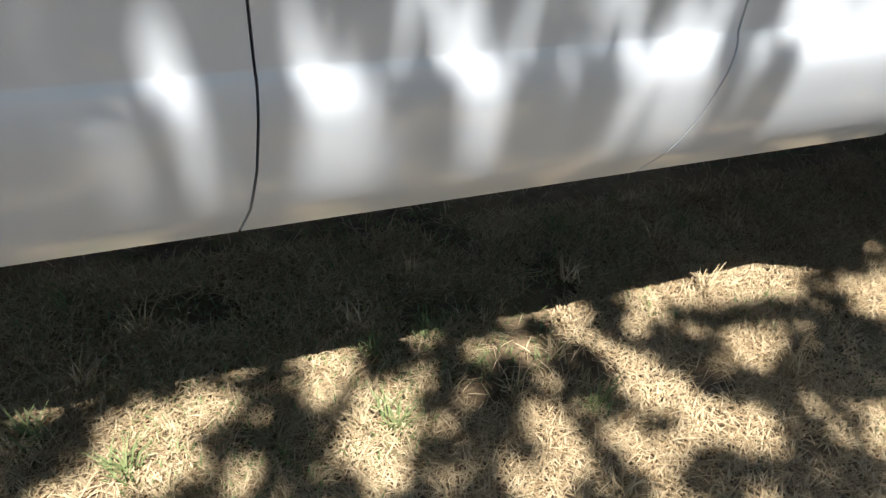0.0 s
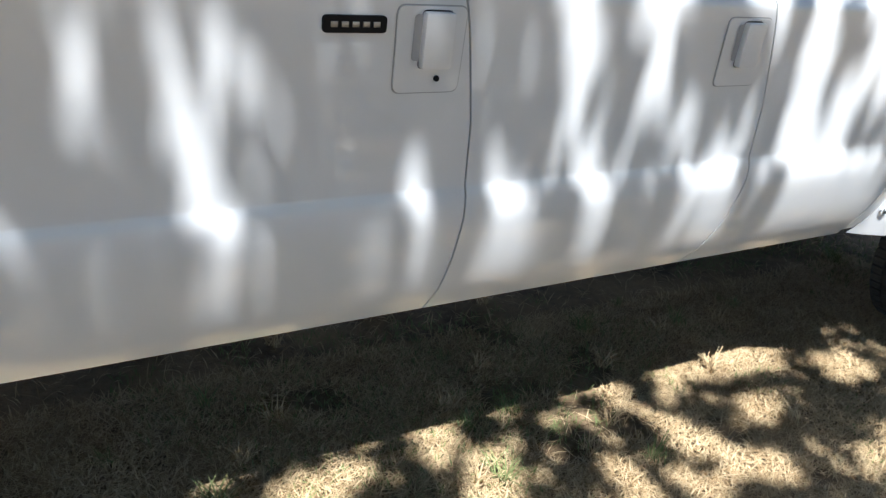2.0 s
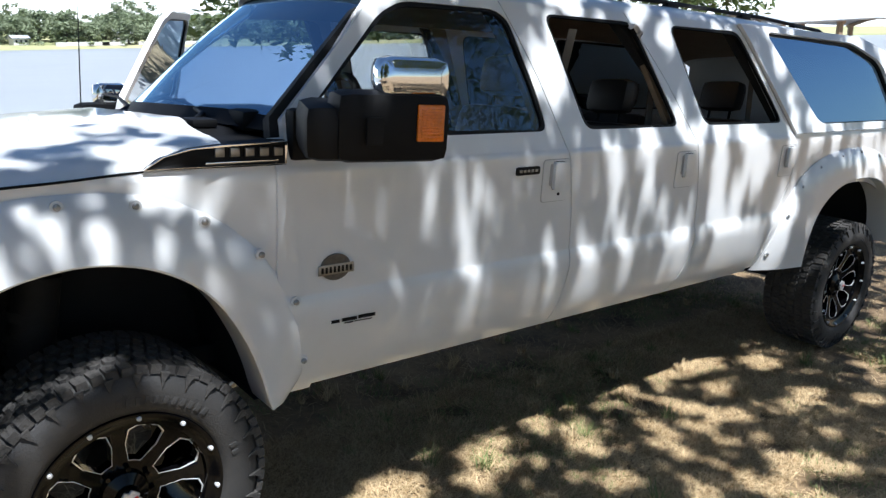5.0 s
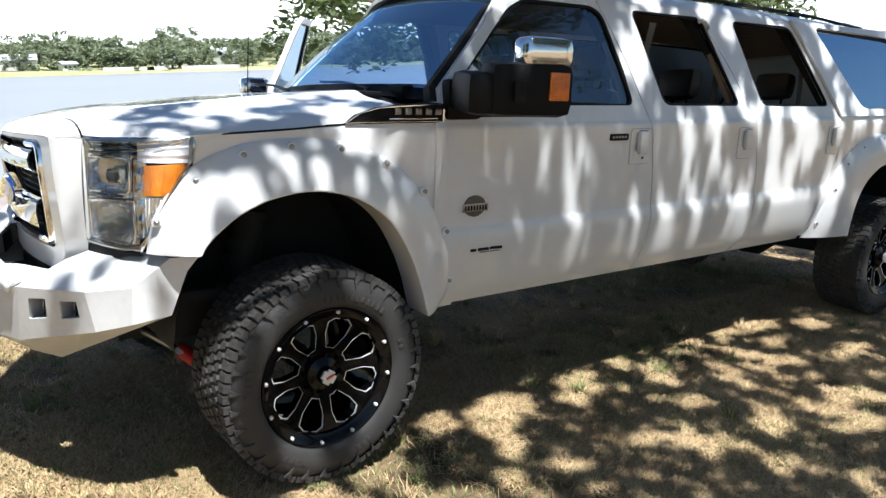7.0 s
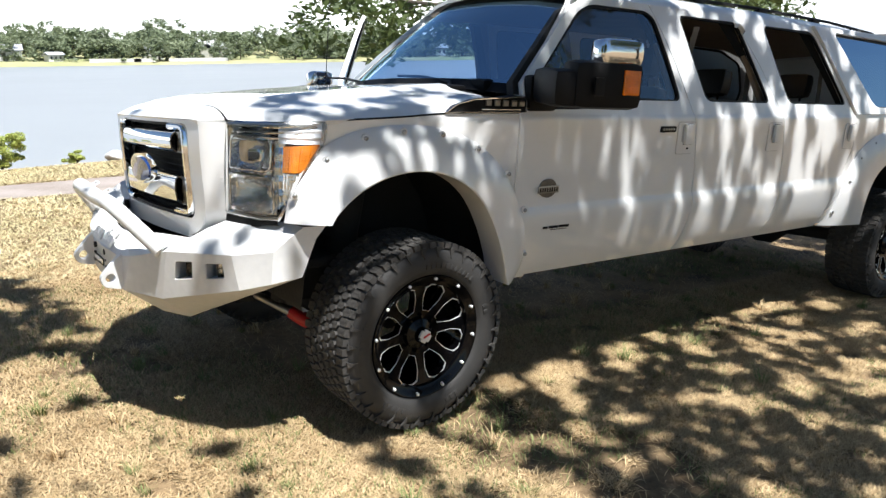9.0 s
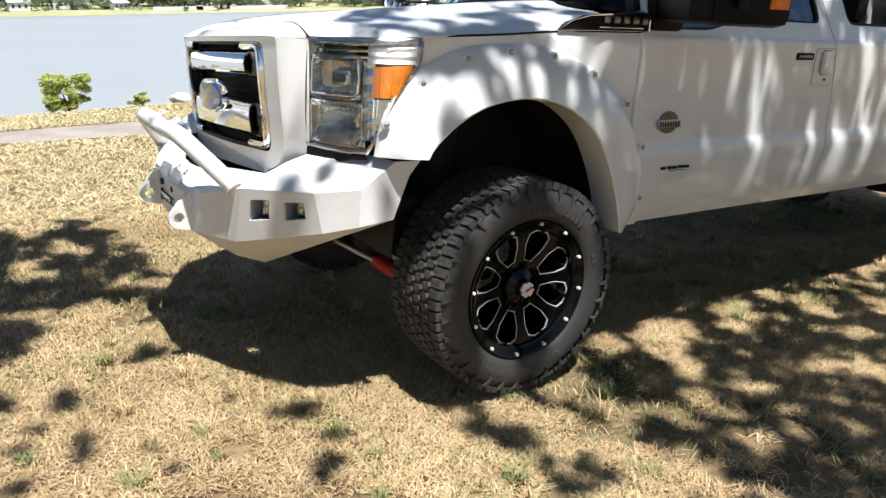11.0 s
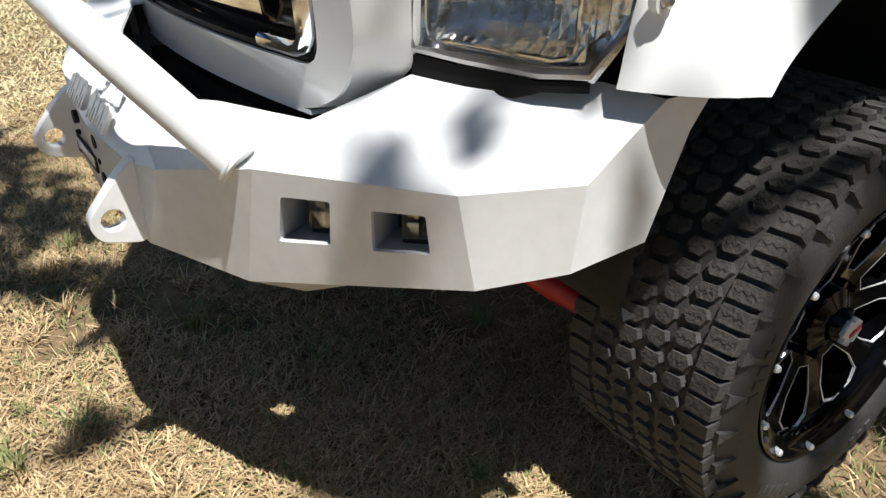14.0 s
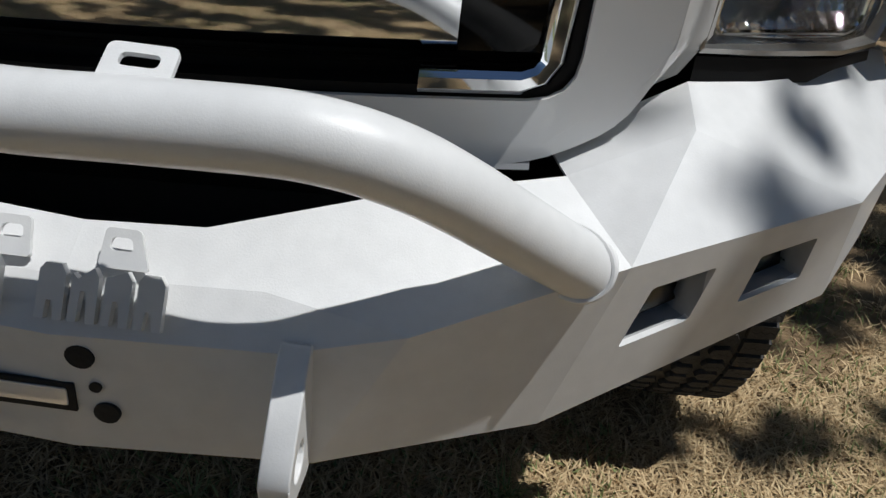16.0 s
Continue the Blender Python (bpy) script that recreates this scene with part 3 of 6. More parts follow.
headliner = part("headliner", bm, LINER, truck, "tan cloth headliner", (0, 0, -1), thick=0.01)
for y in (0.34, 2 * C - 0.34):
    bm = bmesh.new()
    tube(bm, [(1.75, y, 2.205), (1.85, y, 2.222), (2.8, y, 2.226), (3.8, y, 2.205), (4.5, y, 2.165), (4.6, y, 2.135)], 0.011, 8)
    for x, z in ((2.2, 2.216), (2.9, 2.22), (3.6, 2.205), (4.2, 2.175)):
        box(bm, (x, y, z - 0.01), (0.10, 0.04, 0.035), None, 0.010)
    part("roof_rail", bm, BLACK, truck, "black roof rail")
# tail
bm = bmesh.new()
grid(bm, [[(REAR + 0.03 - 0.05 * (2 * v - 1) ** 2 - 0.26 * smooth(1.5, 2.05, z), lerp(side_y(REAR, z), 2 * C - side_y(REAR, z), v), z) for v in [j / 12 for j in range(13)]] for z in (0.80, 0.9, 1.1, 1.3, 1.5, 1.6, 1.7, 1.8, 1.9, 2.0, 2.06)])
part("tailgate", bm, PAINT, truck, "white rear door", (1, 0, 0), thick=0.03)
bm = bmesh.new()
box(bm, (REAR + 0.10, C, 0.83), (0.16, 1.86, 0.20), None, 0.03)
part("rear_bumper", bm, BUMPER, truck, "white rear bumper")

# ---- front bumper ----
# white plate greyed: the shade inside the lamp recesses is in this colour
POCKET = mat("pocket_shade_grey", (0.46, 0.465, 0.47), 0.5, vary=0.3, scale=8)
def bump_pts(far):
    f = flip(lambda p: p, far)
    d = dict(B1=(-1.126, 0.706, 0.714), B2=(-1.035, 0.474, 0.728), B3=(-0.842, 0.129, 0.835), B4=(-0.735, 0.058, 0.866), Eb=(-0.602, 0.046, 0.884),
             U1=(-1.134, 0.736, 0.863), U1b=(-1.117, 0.622, 0.889), U2=(-1.034, 0.418, 0.950), U3=(-0.868, 0.143, 0.981), U4=(-0.733, 0.049, 1.003),
             Et=(-0.487, 0.062, 1.088), Nt=(-0.537, 0.053, 1.039), TC=(-0.595, 0.056, 1.092), G1=(-0.800, 0.352, 1.075), TL=(-0.645, 0.125, 1.104), H=(-0.885, 0.352, 1.048), V=(-0.905, 0.480, 0.982),
             V2=(-0.820, 0.500, 0.985), T1=(-1.094, 0.762, 0.904), I=(-1.048, 0.830, 0.940), I2=(-0.985, 0.660, 0.972), L1=(-0.950, 0.720, 0.585), L2=(-0.871, 0.602, 0.581),
             B0=(-1.143, C, 0.712), U0=(-1.150, C, 0.863), T0=(-1.112, C, 0.905), I0=(-1.058, C, 0.937), L0=(-0.985, C, 0.590))
    return {k: f(v) for k, v in d.items()}


bm = bmesh.new()
box(bm, (-0.80, C, 0.86), (0.08, 1.20, 0.10))
bumper = part("front_bumper", bm, DARK, truck, "white faceted steel off-road front bumper")
# added panel: narrows the sunlit hole in the bumper's shadow
bm = bmesh.new()
box(bm, (-0.93, C + 0.03, 0.80), (0.24, 0.74, 0.02), None, 0.004)
part("sun_gap_panel", bm, DARK, bumper, "dark panel added to block sun behind the bumper plate")
for far in (False, True):
    b = bump_pts(far)
    bm = bmesh.new()
    vs = {k: bm.verts.new(p) for k, p in b.items()}
    for names in ("B0 B1 U1 U0", "B1 B2 U2 U1b", "B1 U1b U1", "B3 B4 U4 U3", "B4 Eb Nt TC U4", "TC Nt Et", "U3 U4 TC H", "U2 U3 H", "U2 H V", "H TC TL G1", "V H G1 V2", "U0 U1 T1 T0", "U1 U1b T1", "T1 U1b U2 V I2", "T0 T1 I I0", "T1 I2 I", "B0 L0 L1 B1", "B1 L1 L2 B2", "B2 L2 Eb B3", "B3 Eb B4"):
        bm.faces.new([vs[n] for n in names.split()])
    cell = lambda u, v: b["B2"].lerp(b["B3"], u).lerp(b["U2"].lerp(b["U3"], u), v)
    HOLES = [(0.155, 0.405, 0.40, 0.80), (0.60, 0.845, 0.37, 0.76)]
    for (u0, u1), (a0, a1, v0, v1) in zip(((0, 0.50), (0.50, 1.0)), HOLES):
        ring(bm, [(u0, 0), (u1, 0), (u1, 1), (u0, 1)], rounded([(a0, v0), (a1, v0), (a1, v1), (a0, v1)], 0.02), cell, 1, 4)
    bmesh.ops.remove_doubles(bm, verts=bm.verts, dist=1e-4)
    bmesh.ops.recalc_face_normals(bm, faces=bm.faces)
    wing = part("bumper_half", bm, BUMPER, bumper, "", (-1, -1 if not far else 1, 0.3), thick=0.008, smoothed=24)
    wing.modifiers.remove(wing.modifiers["corners"])
    rim = wing.modifiers.new("bevel", "BEVEL")
    rim.width, rim.segments, rim.limit_method, rim.angle_limit, rim.harden_normals = 0.018, 5, "ANGLE", radians(10), True
    # lamp pockets with a small square lamp at the back
    nrm = (cell(1, 0.5) - cell(0, 0.5)).cross(Vector((0, 0, 1))).normalized()
    back = -nrm if nrm.x < 0 else nrm
    for a0, a1, v0, v1 in HOLES:
        pts = [cell(a0, v0), cell(a1, v0), cell(a1, v1), cell(a0, v1)]
        bm = bmesh.new()
        grid(bm, [pts, [p + back * 0.085 for p in pts]], wrap=True)
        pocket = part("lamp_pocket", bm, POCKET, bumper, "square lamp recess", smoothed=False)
        # a dark sheet stands for the unlit depth of the recess
        bm = bmesh.new()
        bm.faces.new([bm.verts.new(p + back * 0.084) for p in pts])
        part("pocket_back", bm, DARK, pocket, "dark sheet for the shade at the recess's end", thick=0.004)
        mid = sum(pts, Vector()) / 4 + back * 0.060
        out = (pts[1] - pts[0]).normalized()
        turn = Matrix((out, back, Vector((0, 0, 1)))).transposed()
        bm = bmesh.new()
        box(bm, mid + out * 0.020 + Vector((0, 0, 0.0)), (0.070, 0.05, 0.070), turn, 0.006)
        lamp = part("fog_lamp", bm, BLACK, bumper, "small square auxiliary lamp")
        bm = bmesh.new()
        for i in (-1, 1):
            for j in (-1, 1):
                box(bm, mid + out * (0.018 + 0.013 * i) - back * 0.026 + Vector((0, 0, 0.005 + 0.013 * j)), (0.022, 0.006, 0.022), turn, 0.004)
        part("lamp_reflector", bm, MIRRORGLASS, lamp, "faceted lamp reflectors")
        bm = bmesh.new()
        box(bm, mid + out * 0.018 - back * 0.031 + Vector((0, 0, 0.005)), (0.056, 0.002, 0.056), turn)
        part("lamp_lens", bm, CLEAR, lamp, "clear lamp lens")
    # shackle tab with a round hole
    f = flip(lambda p: p, far)
    bm = bmesh.new()
    for y in (0.708, 0.738):
        poly = rounded([(-1.125, 0.885), (-1.16, 0.855), (-1.225, 0.775), (-1.21, 0.735), (-1.12, 0.712)], 0.03)
        hole = [(-1.180 + 0.021 * math.cos(a), 0.772 + 0.021 * math.sin(a)) for a in [2 * math.pi * i / 14 for i in range(14)]]
        ring(bm, poly, hole, lambda x, z, y=y: f((x, y, z)), 1, 14)
    edges = [e for e in bm.edges if e.is_boundary]
    bmesh.ops.bridge_loops(bm, edges=[e for e in edges if all((v.co - f((-1.180, v.co.y if not far else 2 * C - v.co.y, 0.772))).length > 0.025 for v in e.verts)])
    bmesh.ops.bridge_loops(bm, edges=[e for e in bm.edges if e.is_boundary])
    part("shackle_tab", bm, BUMPER, bumper, "white shackle tab with a hole", bevel=0.004)
    for x, y, z, r in ((-1.1475, 0.922, 0.838, 0.014), (-1.1450, 0.905, 0.766, 0.013), (-1.1465, 0.912, 0.800, 0.006)):
        y = y if not far else y - 0.11
        bm = bmesh.new()
        tube(bm, [f((x + 0.008, y, z)), f((x - 0.0012, y, z))], r, 16)
        part("bolt_hole", bm, DARK, bumper, "dark bolt hole")
    if not far:
        bm = bmesh.new()
        box(bm, (-1.1475, 1.005, 0.785), (0.004, 0.146, 0.036), None, 0.001)
        slot = part("winch_slot", bm, DARK, bumper, "dark slot for the winch line")
        bm = bmesh.new()
        box(bm, (-1.1495, 1.005, 0.786), (0.004, 0.132, 0.022), None, 0.003)
        part("fairlead", bm, MILLED, slot, "bright winch line guide")
    # tabs on the hoop
    bm = bmesh.new()
    ring(bm, rounded([(0.0, 0.0), (0.055, 0.0), (0.055, 0.052), (0.0, 0.052)], 0.008), rounded([(0.012, 0.028), (0.043, 0.028), (0.043, 0.042), (0.012, 0.042)], 0.006), lambda a, c: f((-1.170 + 0.88 * c, 0.815 + a, 1.121 + 0.48 * c)), 1, 8)
    part("lamp_tab", bm, BUMPER, bumper, "slotted steel tab on the hoop", (-1, 0, 0), thick=0.005)
for j in range(9):            # plain raised shapes in place of the maker's lettering, with a slotted tab behind each end
    if j == 4:
        continue
    y, lean = 0.856 + 0.0300 * j, Matrix.Rotation(radians(28), 3, "Y")
    bm = bmesh.new()
    low = 0.006 * (j % 3)
    shape = [(-0.012, -0.026), (-0.004, -0.026), (-0.002, -0.008 + low), (0.003, -0.008 + low), (0.005, -0.026), (0.013, -0.026), (0.011, 0.020), (0.006, 0.027 - low), (-0.008, 0.027), (-0.013, 0.018)]
    rows = [[Vector((-1.131, y, 0.900)) + lean @ Vector((dx, py, pz)) for py, pz in shape] for dx in (0.004, -0.005)]
    vs = grid(bm, rows, wrap=True)
    bm.faces.new(vs[1])
    bm.faces.new(vs[0][::-1])
    part("letter_block", bm, BUMPER, bumper, "plain raised shape in place of lettering", smoothed=False)
for far in (False, True):
    f = flip(lambda p: p, far)
    bm = bmesh.new()
    ring(bm, rounded([(0.0, 0.0), (0.048, 0.0), (0.044, 0.040), (0.012, 0.040)], 0.005), rounded([(0.016, 0.018), (0.039, 0.018), (0.038, 0.031), (0.019, 0.031)], 0.005), lambda a, c: f((-1.108 + 0.55 * c, 0.866 + a, 0.918 + 0.80 * c)), 1, 8)
    part("letter_tab", bm, BUMPER, bumper, "small slotted steel tab", (-1, 0, 0), thick=0.005)
foot, bend, mid = Vector((-1.036, 0.459, 0.941)), Vector((-1.176, 0.664, 1.112)), Vector((-1.161, C, 1.092))
hoop = [foot, foot.lerp(bend, 0.16), foot.lerp(bend, 0.45)]
for u in (0.0, 0.25, 0.5, 0.75, 1.0):
    a, b = bend.lerp(foot, 0.35), bend.lerp(mid, 0.30)
    hoop.append(a * (1 - u) ** 2 + bend * 2 * u * (1 - u) + b * u * u)
hoop += [bend.lerp(mid, 0.65), mid]
hoop += [(x, 2 * C - y, z) for x, y, z in hoop[-2::-1]]
bm = bmesh.new()
tube(bm, curve_pts(hoop, 6), 0.034, 20)
part("bumper_hoop", bm, BUMPER, bumper, "white tubular bumper hoop", smoothed=60)
for far in (False, True):
    f = flip(lambda p: p, far)
    bm = bmesh.new()
    p0, d0 = Vector(hoop[1]), (Vector(hoop[1]) - Vector(hoop[0])).normalized()
    s = d0.orthogonal().normalized()
    t = d0.cross(s)
    q = p0 - d0 * 0.024
    tube(bm, [f(q + (s * math.cos(a) + t * math.sin(a)) * 0.0345 + d0 * 0.02 * math.sin(a + 0.8)) for a in [2 * math.pi * i / 28 for i in range(29)]], 0.0035, 8)
    part("weld_bead", bm, BUMPER, bumper, "weld bead round the hoop's foot")

# ---- grille, surround and headlights ----
OPEN = rounded([(0.485, 1.062), (0.485, 1.470), (2 * C - 0.485, 1.470), (2 * C - 0.485, 1.062)], 0.05)
OUTER = rounded([(0.392, 1.486), (0.392, 1.12), (0.43, 1.03), (0.52, 0.985), (2 * C - 0.52, 0.985), (2 * C - 0.43, 1.03), (2 * C - 0.392, 1.12), (2 * C - 0.392, 1.486)], 0.04)


def front(y, z, d=0.0):
    lean = 0.03 * smooth(1.45, 0.98, z)
    return Vector((nose_x(min(max(y, 0.40), 2 * C - 0.40)) + d + lean, y, z))


bm = bmesh.new()
ring(bm, OUTER, OPEN, front, 2, 60)
inner_edge = ring(bm, OPEN, offset_poly(OPEN, -0.004), lambda y, z: front(y, z, 0.04), 1, 60)
# the sides fold back towards the headlights, the sill folds under
for far in (False, True):
    f = flip(lambda p: p, far)
    rows = []
    for z in (1.486, 1.40, 1.30, 1.20, 1.13, 1.08, 1.04, 1.01, 0.992):
        ye = 0.392 + 0.128 * smooth(1.12, 0.985, z)
        p = front(ye, z)
        rows.append([f(p), f(p + Vector((0.012, -0.014, 0))), f(p + Vector((0.045, -0.026, 0.002))), f((-0.795 + 0.02 * smooth(1.1, 1.0, z), lerp(0.338, 0.46, smooth(1.12, 0.985, z)), z))])
    grid(bm, rows)
grid(bm, [[front(y, 0.986) for y in [0.52 + (2 * C - 1.04) * j / 16 for j in range(17)]], [front(y, 0.982, 0.10) for y in [0.52 + (2 * C - 1.04) * j / 16 for j in range(17)]]])
bmesh.ops.recalc_face_normals(bm, faces=bm.faces)
surround = part("grille_surround", bm, PAINT, truck, "white grille surround", (-1, 0, 0), thick=0.008, smoothed=50)
surround.modifiers["corners"].split_angle = radians(62)
bm = bmesh.new()
ring(bm, offset_poly(OPEN, 0.012), None, lambda y, z: front(y, z, 0.075), 2, 40)
grille = part("grille", bm, DARK, truck, "black mesh grille with chrome bars", (-1, 0, 0), thick=0.01)
for i in range(14):
    z = 1.085 + 0.0275 * i
    bm = bmesh.new()
    tube(bm, [front(y, z, 0.060) for y in [0.49 + (2 * C - 0.98) * j / 12 for j in range(13)]], 0.0045, 6)
    part("mesh_wire", bm, BLACK, grille, "thin black mesh wire")
bm = bmesh.new()
ring(bm, offset_poly(OPEN, -0.001), offset_poly(OPEN, -0.026), lambda y, z: front(y, z, 0.012), 2, 60)
part("grille_gap", bm, BLACK, grille, "black inner frame", (-1, 0, 0), thick=0.03)
for z0, z1 in ((1.335, 1.440), (1.106, 1.248)):
    prof = [(0.030, z0), (0.004, z0 + 0.010), (-0.012, z0 + 0.025), (-0.016, lerp(z0, z1, 0.55)), (-0.008, z1 - 0.022), (0.008, z1 - 0.008), (0.030, z1)]
    bm = bmesh.new()
    grid(bm, [[front(y, z, d) for d, z in prof] for y in [0.615 + (2 * C - 1.23) * j / 24 for j in range(25)]])
    part("grille_bar", bm, CHROME, grille, "broad chrome grille bar", (-1, 0, 0), thick=0.006)
    for far in (False, True):
        f = flip(lambda p: p, far)
        bm = bmesh.new()
        grid(bm, [[f(front(y, lerp(z0 + 0.008, z1 - 0.008, v), 0.012 - 0.006 * math.sin(math.pi * v))) for v in [k / 6 for k in range(7)]] for y in (0.522, 0.56, 0.614)])
        part("bar_end", bm, GLOSSBLK, grille, "gloss black end of the bar", (-1, 0, 0), thick=0.01)
for far in (False, True):
    f = flip(lambda p: p, far)
    bm = bmesh.new()
    pts = [(0.650, 1.455), (0.545, 1.455), (0.525, 1.448), (0.515, 1.430), (0.512, 1.35), (0.512, 1.20), (0.515, 1.110), (0.525, 1.092), (0.545, 1.084), (0.650, 1.084)]
    rows = []
    for i, (y, z) in enumerate(pts):
        a, b = Vector(pts[max(i - 1, 0)]), Vector(pts[min(i + 1, 9)])
        n = Vector((-(b - a).y, (b - a).x)).normalized()
        rows.append([f(front(y + n.x * w, z + n.y * w, d)) for w, d in ((-0.014, 0.02), (-0.013, -0.004), (-0.006, -0.012), (0.006, -0.012), (0.013, -0.004), (0.014, 0.02))])
    grid(bm, rows)
    part("chrome_bracket", bm, CHROME, grille, "chrome bracket at the grille's end", (-1, 0, 0), thick=0.004)
bm = bmesh.new()
ov = [(C + 0.142 * math.cos(a), 1.250 + 0.070 * math.sin(a)) for a in [2 * math.pi * i / 40 for i in range(40)]]
ring(bm, ov, offset_poly(ov, -0.018), lambda y, z: front(y, z, -0.034), 1, 40)
emblem = part("emblem", bm, CHROME, grille, "chrome rim of a plain oval emblem", (-1, 0, 0), thick=0.03, bevel=0.003)
bm = bmesh.new()
ring(bm, offset_poly(ov, -0.014), None, lambda y, z: front(y, z, -0.034 - 0.012 * (1 - ((y - C) / 0.165) ** 2)), 3, 40)
part("emblem_face", bm, BLUEOVAL, emblem, "dark blue oval face", (-1, 0, 0), thick=0.02)
# black valance between the surround and the bumper
bm = bmesh.new()
grid(bm, [[front(y, z, 0.10 + (1.0 - z) * 0.4) for y in [0.40 + (2 * C - 0.80) * j / 16 for j in range(17)]] for z in (1.01, 0.98, 0.95, 0.92, 0.88, 0.82)])
valance = part("valance", bm, BLACK, truck, "black plastic valance below the grille", (-1, 0, 0), thick=0.03)
for i in range(5):
    bm = bmesh.new()
    z = 0.97 - 0.016 * i
    tube(bm, [front(y, z, 0.092 + (1.0 - z) * 0.4) for y in [0.45 + (2 * C - 0.90) * j / 12 for j in range(13)]], 0.004, 6)
    part("valance_rib", bm, BLACK, valance, "black rib")

LOW = [(0, (-0.800, 0.350, 1.110)), (0.25, (-0.770, 0.265, 1.109)), (0.5, (-0.722, 0.165, 1.109)), (0.62, (-0.682, 0.112, 1.116)), (0.72, (-0.650, 0.086, 1.190)), (0.82, (-0.604, 0.076, 1.280)), (0.92, (-0.549, 0.071, 1.370)), (1.0, (-0.500, 0.068, 1.440))]
TOP = [(0, (-0.797, 0.345, 1.490)), (0.25, (-0.772, 0.262, 1.494)), (0.5, (-0.712, 0.172, 1.500)), (0.62, (-0.662, 0.128, 1.503)), (0.72, (-0.612, 0.104, 1.506)), (0.82, (-0.570, 0.088, 1.509)), (0.92, (-0.530, 0.078, 1.511)), (1.0, (-0.495, 0.070, 1.513))]
low_at = [table([(u, p[i]) for u, p in LOW]) for i in range(3)]
top_at = [table([(u, p[i]) for u, p in TOP]) for i in range(3)]
lamp_low, lamp_top = low_at[2], top_at[2]


def lamp_at(u, v, d=0.0):
    """u round the corner, v upwards, d inwards."""
    q = lambda w: Vector([c(w) for c in low_at]).lerp(Vector([c(w) for c in top_at]), v)
    t = q(min(1, u + 0.03)) - q(max(0, u - 0.03))
    t = Vector((t.x, t.y, 0)).normalized()
    inward = Vector((-t.y, t.x, 0))
    if inward.x < 0:
        inward = -inward
    return q(u) + inward * (d - 0.008 * math.sin(math.pi * max(0, min(1, v))))


LU = [0, 0.06, 0.12, 0.18, 0.25, 0.33, 0.42, 0.5, 0.56, 0.62, 0.67, 0.72, 0.77, 0.82, 0.87, 0.92, 0.96, 1.0]
for far in (False, True):
    f = flip(lambda p: p, far)
    out = (-1, 1 if far else -1, 0)
    bm = bmesh.new()
    grid(bm, [[f(lamp_at(u, v / 10, 0.075 * math.sin(math.pi * min(1, max(0, u))) ** 0.4 * math.sin(math.pi * v / 10) ** 0.4)) for v in range(11)] for u in LU])
    headlight = part("headlight", bm, SMOKED, truck, "large clear headlight with chrome reflectors", out, thick=0.01)
    # upper bowl in broad facets, lower bowl in upright flutes
    for u0, u1, v0, v1, d, n, flute, label in ((0.05, 0.56, 0.475, 0.86, 0.070, 7, 0.0, "faceted chrome upper reflector"), (0.05, 0.60, 0.05, 0.45, 0.062, 22, 0.006, "fluted chrome lower reflector")):
        bm = bmesh.new()
        rows = []
        for i in range(n + 1):
            u = lerp(u0, u1, i / n)
            rows.append([f(lamp_at(u, lerp(v0, v1, j / 7), 0.012 + d * (math.sin(math.pi * i / n) * math.sin(math.pi * j / 7)) ** 0.55 + flute * (i % 2) * math.sin(math.pi * j / 7))) for j in range(8)])
        grid(bm, rows)
        part("reflector", bm, BOWL, headlight, label, out, thick=0.002, smoothed=False)
    bm = bmesh.new()
    rows = []
    for i in range(7):
        u = lerp(0.575, 0.655, i / 6)
        rows.append([f(lamp_at(u, lerp(0.10, 0.82, j / 10), 0.010 + 0.030 * math.sin(math.pi * i / 6) + 0.004 * (j % 2))) for j in range(11)])
    grid(bm, rows)
    part("side_reflector", bm, BOWL, headlight, "upright stepped chrome reflector", out, thick=0.002, smoothed=False)
    bm = bmesh.new()
    rows = []
    for i in range(13):       # the lens narrows to a point below the signal
        u = lerp(0.655, 0.850, i / 12)
        lo, hi = lamp_low(u), lamp_top(u)
        zb = lo + 0.004
        zt = max(zb + 0.001, 1.303)
        rows.append([f(lamp_at(u, (lerp(zb, zt, j / 8) - lo) / (hi - lo), 0.011 + 0.006 * (i % 2))) for j in range(9)])
    grid(bm, rows)
    part("corner_reflector", bm, BOWL, headlight, "pointed chrome reflector below the signal", out, thick=0.002, smoothed=False)
    # bulb shield in each bowl
    for u, v, w, h in ((0.36, 0.66, 0.070, 0.052),):
        p = lamp_at(u, v, 0.046)
        t = (lamp_at(u + 0.04, v) - lamp_at(u - 0.04, v)).normalized()
        turn = Matrix((t, Vector((-t.y, t.x, 0)), Vector((0, 0, 1)))).transposed()
        for k in range(2):
            bm = bmesh.new()
            box(bm, p + turn @ Vector((0, -0.016 * k, 0)), (w * (1 - 0.35 * k), 0.030, h * (1 - 0.35 * k)), turn, 0.010)
            for vtx in bm.verts:
                vtx.co = f(vtx.co)
            part("bulb_shield", bm, (CHROME, DARK)[k], headlight, ("chrome bulb shield", "dark bulb opening")[k])
    bm = bmesh.new()
    rows = []
    for i in range(9):
        u = lerp(0.60, 0.992, i / 8)
        lo, hi = lamp_low(u), lamp_top(u)
        rows.append([f(lamp_at(u, (lerp(1.424, hi - 0.006, j / 6) - lo) / (hi - lo), 0.010 + 0.005 * (j % 2))) for j in range(7)])
    grid(bm, rows)
    part("ribbed_reflector", bm, FOIL, headlight, "bright ribbed reflector above the signal", out, thick=0.002)
